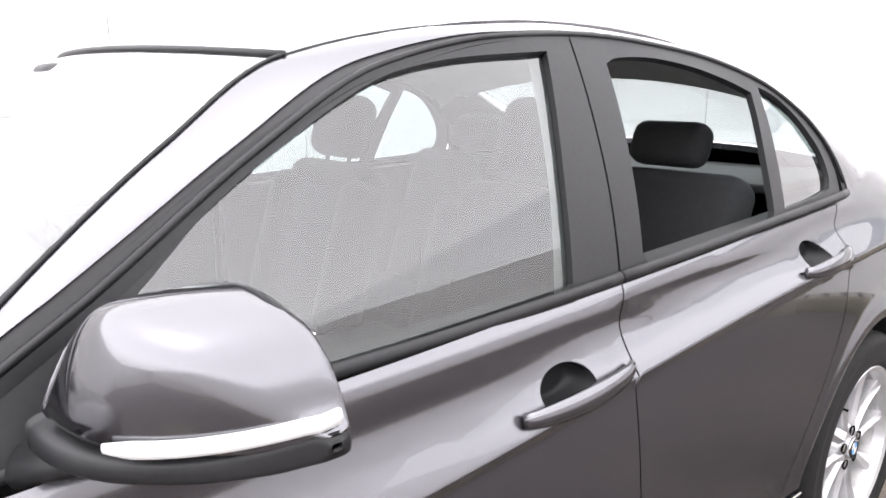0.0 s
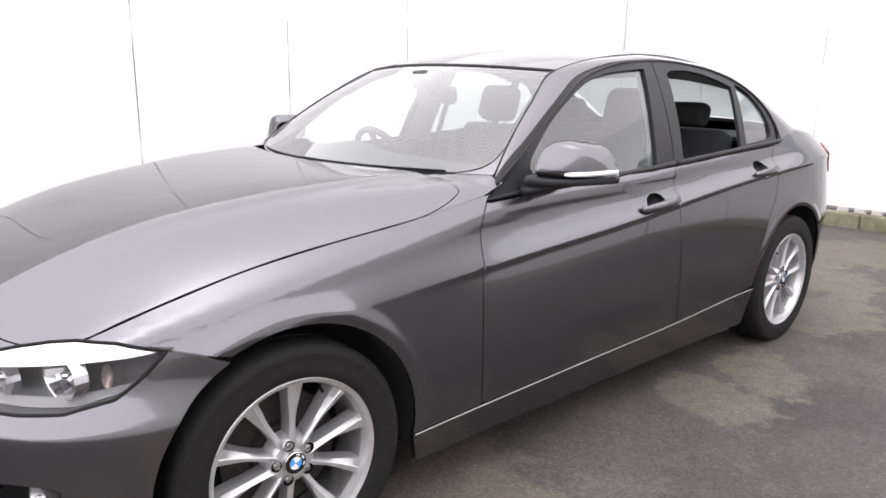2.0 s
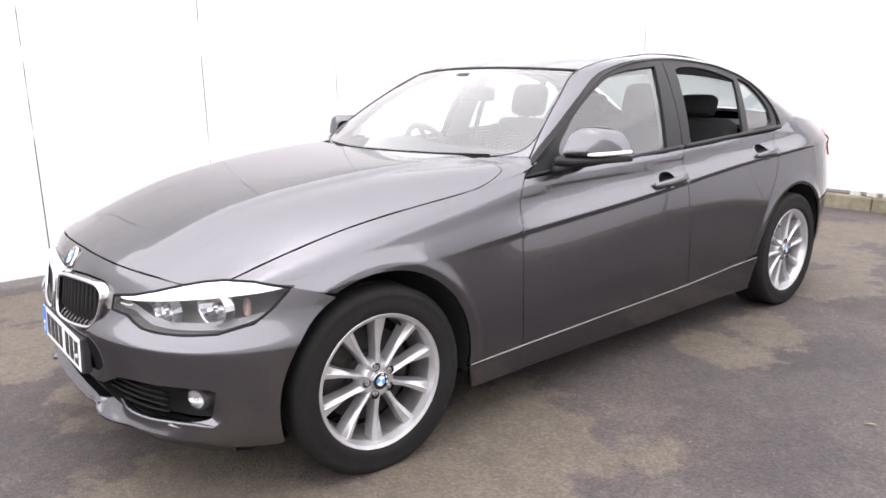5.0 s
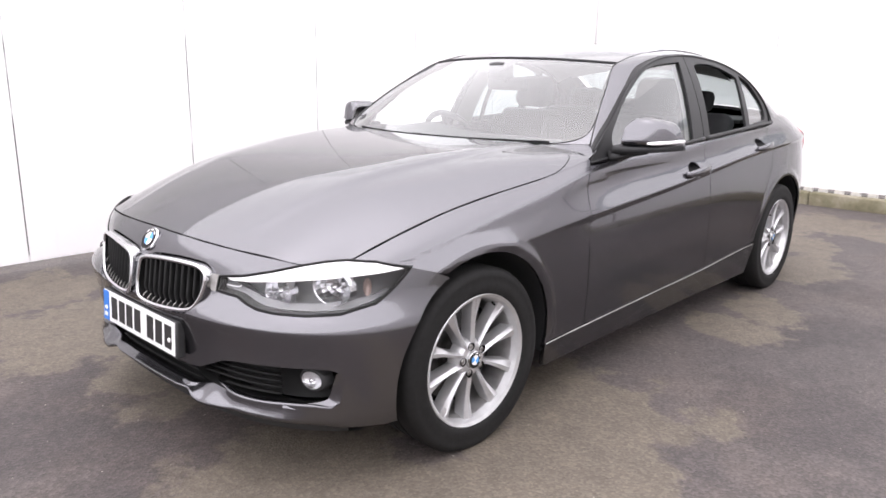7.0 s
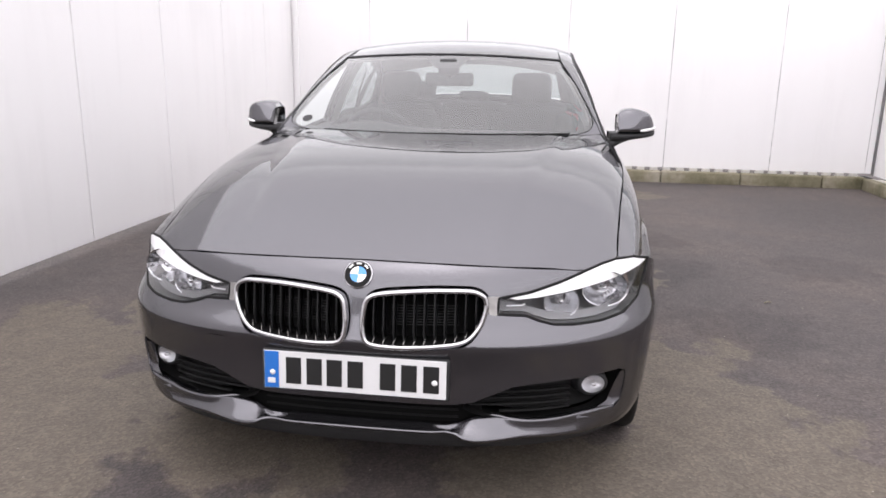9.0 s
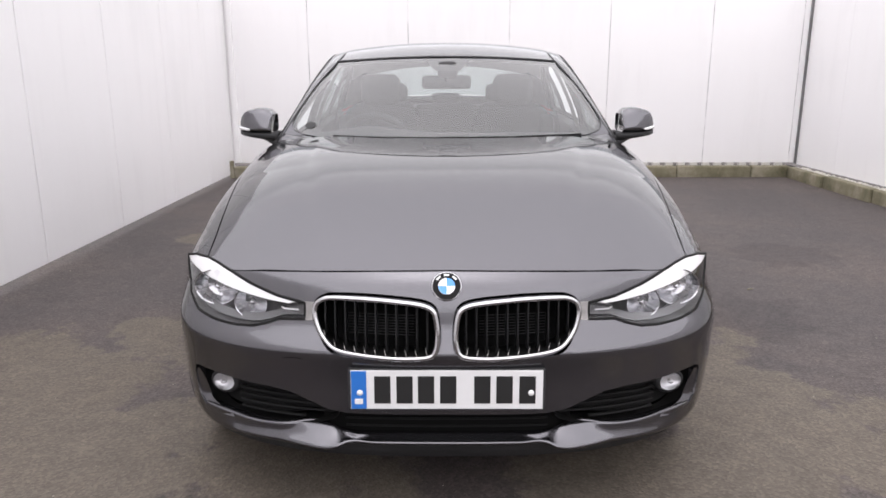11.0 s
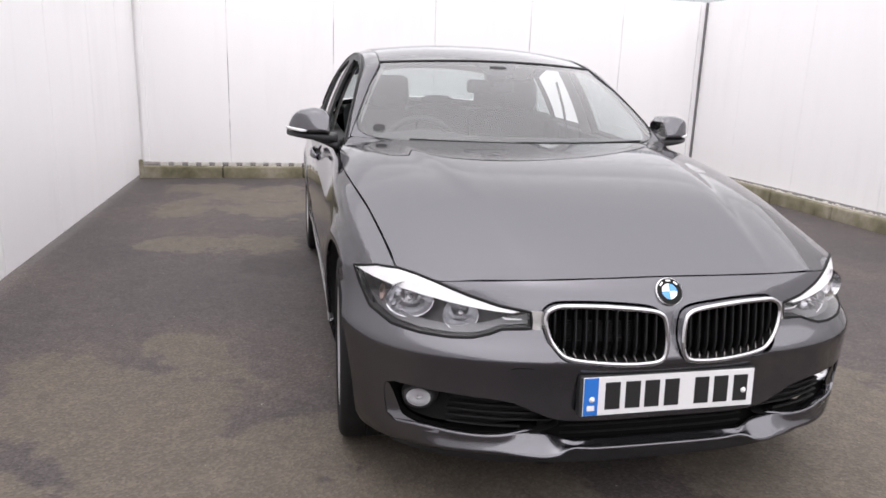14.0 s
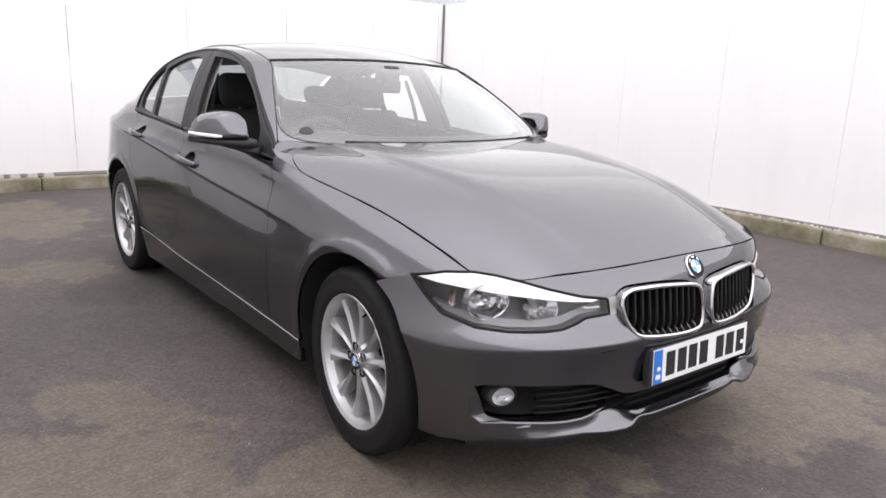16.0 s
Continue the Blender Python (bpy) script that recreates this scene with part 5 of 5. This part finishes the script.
for s in (1, -1):
    mirror = tagged(new("door_mirror"), "grey door mirror with a white indicator strip and black foot")
    mirror.parent = car
    mirror.location = (0, -.028, 0)
    ks, m = np.linspace(0, 1, 22)**.8, 28
    for name, lo, hi, mat, grow in (("mirror_shell", lambda k: .980, lambda k: float(MIRROR_TOP(k)), PAINT, 0.0),
                                    ("mirror_foot", lambda k: .940 + .024 * k, lambda k: .983 + .006 * k**3, BLACK_TRIM, .001)):
        rings = [[(a + grow * 1.6 * k, b, c) for a, b, c in mirror_ring(k, lo(k), hi(k), m, grow, .836 if grow == 0 else .80)] for k in ks]
        mid = np.mean(rings[-1], axis=0)
        for shrink_by, push in ((.75, .003), (.3, .0045)):
            rings.append([(mid[0] + push, mid[1] + (b - mid[1]) * shrink_by, mid[2] + (c - mid[2]) * shrink_by) for a, b, c in rings[len(ks) - 1]])
        vv = [(s * a, b, c) for ring in rings for a, b, c in ring]
        fc = grid_faces(len(rings), m, flip=s > 0, wrap=True)
        fc += [tuple(range(m))[::1 if s > 0 else -1], tuple(range((len(rings) - 1) * m, len(rings) * m))[::-1 if s > 0 else 1]]
        mesh_part(name, vv, fc, mat, mirror)
    v, f = tube([(s * .775, .93, .928), (s * .81, .96, .936), (s * .85, 1.0, .949), (s * .90, 1.035, .957)], [.05, .042, .036, .026], 12, squash=(1, .5))
    mesh_part("mirror_arm", v, f, BLACK_TRIM, mirror)
    strip = []
    for k in np.linspace(.58, .995, 22):
        e = max(1 - k**2.4, 0.0)
        strip.append((s * (.8275 + .1945 * k), 1.085 - .17 * e**.62 - .002, 0.994 + .008 * k**3))
    strip += [(s * 1.0235, 1.088, 1.001), (s * 1.0205, 1.108, 1.001)]
    v, f = tube(strip, [.0045 + .0035 * min(1, i / 5) for i in range(24)], 6, squash=(.5, 1.0))
    mesh_part("indicator_strip", v, f, WHITE_LENS, mirror, "white indicator strip")
    bm = rounded((.872, 1.110, .985), (.975, 1.116, 1.06), .001, seg=1)
    bmesh.ops.transform(bm, matrix=Matrix.Diagonal((s, 1, 1, 1)), verts=bm.verts)
    part("mirror_glass", bm, shader("mirror_silver", (.8, .8, .8), .02, 1.0) if s > 0 else bpy.data.materials["mirror_silver"], mirror)

# wheels, built lying on the x axis, outer face towards +x
def wheel_meshes():
    made = {}

    def keep(key, v, f, material, smooth=True):
        me = bpy.data.meshes.new(key)
        me.from_pydata([tuple(q) for q in v], [], f)
        me.update()
        me.materials.append(material)
        me.polygons.foreach_set("use_smooth", [smooth] * len(me.polygons))
        if smooth:
            me.set_sharp_from_angle(angle=radians(35))
        made[key] = me
    T = .326
    prof = [(.229, -.10), (.236, -.112), (.27, -.12), (.299, -.118), (.317, -.105), (T, -.085), (T, -.03), (T - .006, -.028), (T - .006, -.020), (T, -.018), (T, .018),
            (T - .006, .020), (T - .006, .028), (T, .03), (T, .085), (.319, .099), (.311, .105), (.303, .108), (.295, .109), (.291, .1078), (.275, .110), (.259, .110), (.247, .109), (.238, .104), (.231, .098)]
    keep("tyre", *lathe(prof, 72), RUBBER)
    barrel = [(.19, -.09), (.205, -.03), (.212, .04), (.219, .07), (.2245, .086), (.228, .098), (.240, .104), (.2435, .1005), (.242, .094)]
    keep("rim", *lathe(barrel[3:], 72), ALLOY)
    keep("barrel", *lathe(barrel[:4], 48), BARREL)
    keep("brake_disc", *lathe([(.05, -.02), (.165, -.02), (.165, .0), (.09, .0), (.085, .02), (.05, .02)], 48), DISC_IRON)
    # near-black disc added for the shade behind the brake
    keep("wheel_shade", *lathe([(.0, -.03), (.2, -.03)], 32), DARK)
    hub = [(.0, .090), (.026, .090), (.031, .086), (.034, .078), (.044, .081), (.058, .077), (.07, .062), (.075, .03)]
    keep("hub", *lathe(hub[2:], 40), ALLOY)
    # one spoke: narrow waist, flared foot on the rim, a ridge along one side
    sv, n = [], 18
    for i in range(n):
        t = i / (n - 1)
        r = .050 + t * .181
        half = .0125 - .0035 * math.sin(math.pi * min(t / .7, 1)) + .0130 * t**2.4
        face = .073 + .011 * t - .008 * math.sin(math.pi * t)
        ridge = half * (.45 - .75 * t)
        crest = .008 * (1 - t**4)
        for dy, dx in ((-half * 1.06, -.045), (-half, -.006), (-half * .94, -.001), (ridge - .0022, crest - .002), (ridge, crest), (ridge + .0022, crest - .0024), (half * .94, -.002), (half, -.007), (half * 1.06, -.045)):
            sv.append((face + dx, dy, r))
    keep("spoke", sv, grid_faces(n, 9, wrap=False), ALLOY)
    bv, bf = lathe([(0, .0515), (.006, .0515), (.0085, .049), (.0085, .04)], 10)
    keep("wheel_bolt", bv, bf, STEEL)
    # near-black dish, the hole's shade put into its colour
    hv, hf = lathe([(.0, .0500), (.0125, .0505), (.0155, .0565)], 14)
    keep("bolt_hole", hv, hf, DARK)
    return made


MESH = wheel_meshes()
STEER = -2.5
for name, s, y in (("front_wheel", 1, 0.0), ("rear_wheel", 1, 2.81), ("front_wheel", -1, 0.0), ("rear_wheel", -1, 2.81)):
    wheel = tagged(new(name), "silver ten-spoke alloy wheel with a black road tyre")
    wheel.parent = car
    x0 = .755 if y == 0 else .775
    wheel.matrix_basis = Matrix.Translation((s * x0, y, .307)) @ Matrix.Rotation(radians(STEER if y == 0 else 0), 4, "Z") @ Matrix.Rotation(0 if s > 0 else math.pi, 4, "Z") @ Matrix.Rotation(radians(-22 if y == 0 else 40), 4, "X")

    def sub(key, m=None, parent=wheel):
        ob = new(key, MESH[key])
        ob.parent = parent
        if m is not None:
            ob.matrix_basis = m
        return ob
    sub("tyre")
    slim = Matrix.Diagonal((1, .972, .972, 1))
    rim = sub("rim", slim)
    sub("barrel", slim)
    sub("brake_disc"), sub("wheel_shade")
    sub("hub", None, rim)
    for k in range(5):
        for side in (-1, 1):
            sub("spoke", Matrix.Rotation(radians(72 * k + 18.5 * side), 4, "X") @ Matrix.Diagonal((1, side, 1, 1)), rim)
        m = Matrix.Rotation(radians(72 * k + 36), 4, "X") @ Matrix.Translation((.0275, 0, .052))
        sub("bolt_hole", m, rim), sub("wheel_bolt", Matrix.Rotation(radians(72 * k + 36), 4, "X") @ Matrix.Translation((.031, 0, .052)), rim)
    cap = tagged(new("hub_cap"), "round hub cap with blue and white quarters")
    cap.parent = wheel
    cap.matrix_basis = Matrix.Translation((.088, 0, 0)) @ Matrix.Rotation(radians(-40), 4, "X")
    roundel(Matrix.Identity(4), cap, .031)
    # valve
    v, f = tube([(.09, .0, .212), (.105, .002, .205)], .004, 6)
    mesh_part("valve", v, f, DARK, rim)

# wheel housings and underbody
for s in (1, -1):
    for y in (0.0, 2.81):
        v, f = [], []
        for k in range(25):
            a = radians(-12 + 204 * k / 24)
            yy, zz = y + ARCH * math.cos(a), AXLE_Z + ARCH * math.sin(a)
            rim_x = float(side_x(yy, max(zz, .3)))
            if y == 0 and yy < -.12:
                rim_x = min(rim_x, float(NOSE_A(zz) * (1 - (-yy / NOSE_B(zz))**NOSE_N(zz))**(1 / NOSE_N(zz))))
            for r, x in ((ARCH + .004, rim_x - .012), (ARCH + .012, rim_x - .03), (ARCH + .012, .56), (.02, .56)):
                v.append((s * x, y + r * math.cos(a), AXLE_Z + r * math.sin(a)))
        mesh_part("wheel_housing", v, grid_faces(25, 4, flip=s > 0), PLASTIC, car)
# plain near-black blocks added to keep the hollow body dark
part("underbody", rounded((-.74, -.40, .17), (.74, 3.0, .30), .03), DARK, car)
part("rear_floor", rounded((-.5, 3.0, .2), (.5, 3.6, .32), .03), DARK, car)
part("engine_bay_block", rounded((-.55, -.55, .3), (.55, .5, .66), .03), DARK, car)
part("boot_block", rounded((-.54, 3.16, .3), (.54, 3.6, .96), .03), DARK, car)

# ---------------------------------------------------------------- inside the car
def seat(name, x, label):
    """A front seat: cushion, backrest with side bolsters, and a headrest on two rods."""
    root = tagged(new(name), label)
    root.parent = car
    part("cushion", rounded((x - .25, 1.32, .42), (x + .25, 1.86, .60), .07), CLOTH, root, smooth=True)
    lean = Matrix.Translation((x, 1.84, .52)) @ Matrix.Rotation(radians(-17), 4, "X")
    part("backrest", rounded((-.22, -.05, 0), (.22, .07, .555), .055, lean), CLOTH, root, smooth=True)
    for d in (-1, 1):
        part("bolster", rounded((d * .20 - .05, -.09, .04), (d * .20 + .05, .06, .50), .045, lean), CLOTH, root, smooth=True)
        part("headrest_rod", rounded((d * .06 - .006, -.005, .50), (d * .06 + .006, .007, .62), .004, lean), PLASTIC, root)
    part("headrest", rounded((-.122, -.06, .565), (.122, .045, .758), .05, lean, seg=4), CLOTH, root, smooth=True)


seat("driver_seat", -.41, "black cloth driver's seat with headrest")
seat("passenger_seat", .41, "black cloth passenger seat with headrest")
bench = tagged(new("rear_bench"), "black cloth rear bench with three headrests")
bench.parent = car
part("bench_cushion", rounded((-.66, 1.98, .42), (.66, 2.40, .60), .06), CLOTH, bench, smooth=True)
lean = Matrix.Translation((0, 2.36, .52)) @ Matrix.Rotation(radians(-20), 4, "X")
for a, b in ((-.64, -.22), (-.215, .215), (.22, .64)):
    part("bench_back", rounded((a, -.06, 0), (b, .08, .56), .045, lean), CLOTH, bench, smooth=True)
for x, w, top in ((-.385, .115, .70), (0, .105, .635), (.385, .115, .70)):
    part("headrest", rounded((x - w, -.04, .575), (x + w, .05, top), .04, lean, seg=4), CLOTH, bench, smooth=True)
part("parcel_shelf", rounded((-.62, 2.72, .985), (.62, 3.24, 1.01), .008), DASH, car)
# dashboard
v = []
for x in np.linspace(-.74, .74, 31):
    hump = .035 * math.exp(-((x + .37) / .17)**2)
    k = (x / .74)**2
    for y, z in ((.62 + .2 * k, .945), (.80 + .12 * k, .965), (.95 + .06 * k, .972 + hump * .6), (1.06, .968 + hump), (1.10, .945 + hump * .5), (1.12, .88), (1.08, .78), (1.0, .55)):
        v.append((x, y, z))
mesh_part("dashboard", v, grid_faces(31, 8), DASH, car, "dark padded dashboard")
for k in range(4):
    part("dash_vent", rounded((-.62 + .4 * k, 1.112, .865), (-.48 + .4 * k, 1.124, .91), .004), GLOSS_BLACK, car)
# steering wheel on the car's right side
wheel = tagged(new("steering_wheel"), "black leather three-spoke steering wheel")
wheel.parent = car
SM = Matrix.Translation((-.37, 1.22, .885)) @ Matrix.Rotation(radians(-62), 4, "X")
v, f = tube([SM @ Vector((.185 * math.cos(a), .185 * math.sin(a), 0)) for a in np.linspace(0, 2 * math.pi, 49)[:-1]], .0165, 10, closed=True, up=SM.to_3x3() @ Vector((0, 0, 1)))
mesh_part("wheel_rim", v, f, PLASTIC, wheel)
part("wheel_boss", rounded((-.08, -.065, -.03), (.08, .06, .03), .025, SM), PLASTIC, wheel, smooth=True)
for a in (0, 180, 270):
    m = SM @ Matrix.Rotation(radians(a), 4, "Z")
    part("wheel_spoke", rounded((.06, -.02, -.008), (.18, .02, .008), .007, m), PLASTIC, wheel)
part("steering_column", rounded((-.42, 1.02, .80), (-.32, 1.2, .88), .02), PLASTIC, car)
part("centre_console", rounded((-.13, 1.1, .35), (.13, 1.95, .62), .03), PLASTIC, car, smooth=True)
# rear-view mirror and its stalk
rv = tagged(new("interior_mirror"), "black rear-view mirror on a stalk")
rv.parent = car
part("mirror_body", rounded((-.125, 1.195, 1.178), (.125, 1.225, 1.246), .018, seg=4), PLASTIC, rv, smooth=True)
part("sensor_housing", rounded((-.045, 1.10, 1.235), (.055, 1.2, 1.315), .02, Matrix.Identity(4)), PLASTIC, rv, smooth=True)
v, f = tube([(.0, 1.15, 1.25), (0, 1.19, 1.225)], .012, 8)
mesh_part("stalk", v, f, PLASTIC, rv)
# disc sticker in the screen's corner
q = [windscreen(np.array(-.855 + .036 * math.cos(a)), np.array(.11 + .036 * math.sin(a))) for a in np.linspace(0, 2 * math.pi, 25)[:-1]]
mesh_part("screen_sticker", [(float(a), float(b) - .0015, float(c) + .0015) for a, b, c in q], [tuple(range(24))], PLASTIC, car)
# lining and inner pillars
trimmed("roof_lining", lambda u, y: (roof(u, y)[0] * .99, roof(u, y)[1], roof(u, y)[2] - .035), [(-1, 1.22), (1, 1.22), (1, 2.70), (-1, 2.70)], LINING, car, step=.08, gap=0, thick=0, flip=True)
for s in (1, -1):
    for a0, a1, b0, b1, name in ((.02, .34, .25, 1.0, "pillar_trim"), (.34, .80, .2, 1.0, "rail_trim"), (.80, 1.0, .1, 1.0, "rear_pillar_trim")):
        def inner(a, b, s=s):
            x, y, z = rail(a, b)
            return s * (x - .022), y, z - .02
        trimmed(name, inner, [(a0, b0), (a1, b0), (a1, b1), (a0, b1)], PALE_TRIM if name != "rear_pillar_trim" else PLASTIC, car, step=.03, aspect=5, gap=0, thick=0, flip=s > 0)

    def inner_glass(y, z, s=s):
        return s * (glass_x(y, z) - .045), y, z
    trimmed("centre_pillar_trim", inner_glass, [(1.65, .94), (1.83, .94), (1.90, 1.33), (1.75, 1.33)], PALE_TRIM, car, step=.06, gap=0, thick=0, flip=s > 0)

    def door_card(y, z, s=s):
        return s * (np.minimum(side_x(y, np.minimum(z, .9)), .80) - .07), y, z
    for a, b in ((.72, 1.72), (1.76, 2.62)):
        trimmed("door_card", door_card, [(a, .32), (b, .32), (b, float(BELT_Z(b)) - .01), (a, float(BELT_Z(a)) - .01)], DASH, car, step=.06, gap=0, thick=.03, flip=s > 0)
    v = [(s * x, y, float(BELT_Z(min(y, 2.76))) - .012) for y in np.linspace(.74, 2.7, 20) for x in (float(glass_x(y, .965)) + .004, float(glass_x(y, .965)) - .085)]
    mesh_part("door_top", v, grid_faces(20, 2, flip=s < 0), DASH, car)
    # belts hanging by the centre pillars
    v, f = tube([(s * .60, 1.86, 1.24), (s * .64, 1.83, 1.1), (s * .68, 1.80, .9)], .022, 6, squash=(.08, 1), up=(0, 1, 0))
    mesh_part("seat_belt", v, f, CLOTH, car)
part("cabin_floor", box_bm((-.74, .6, .28), (.74, 3.2, .31)), DASH, car)
part("bulkhead", box_bm((-.72, .60, .3), (.72, .62, .93)), DARK, car)
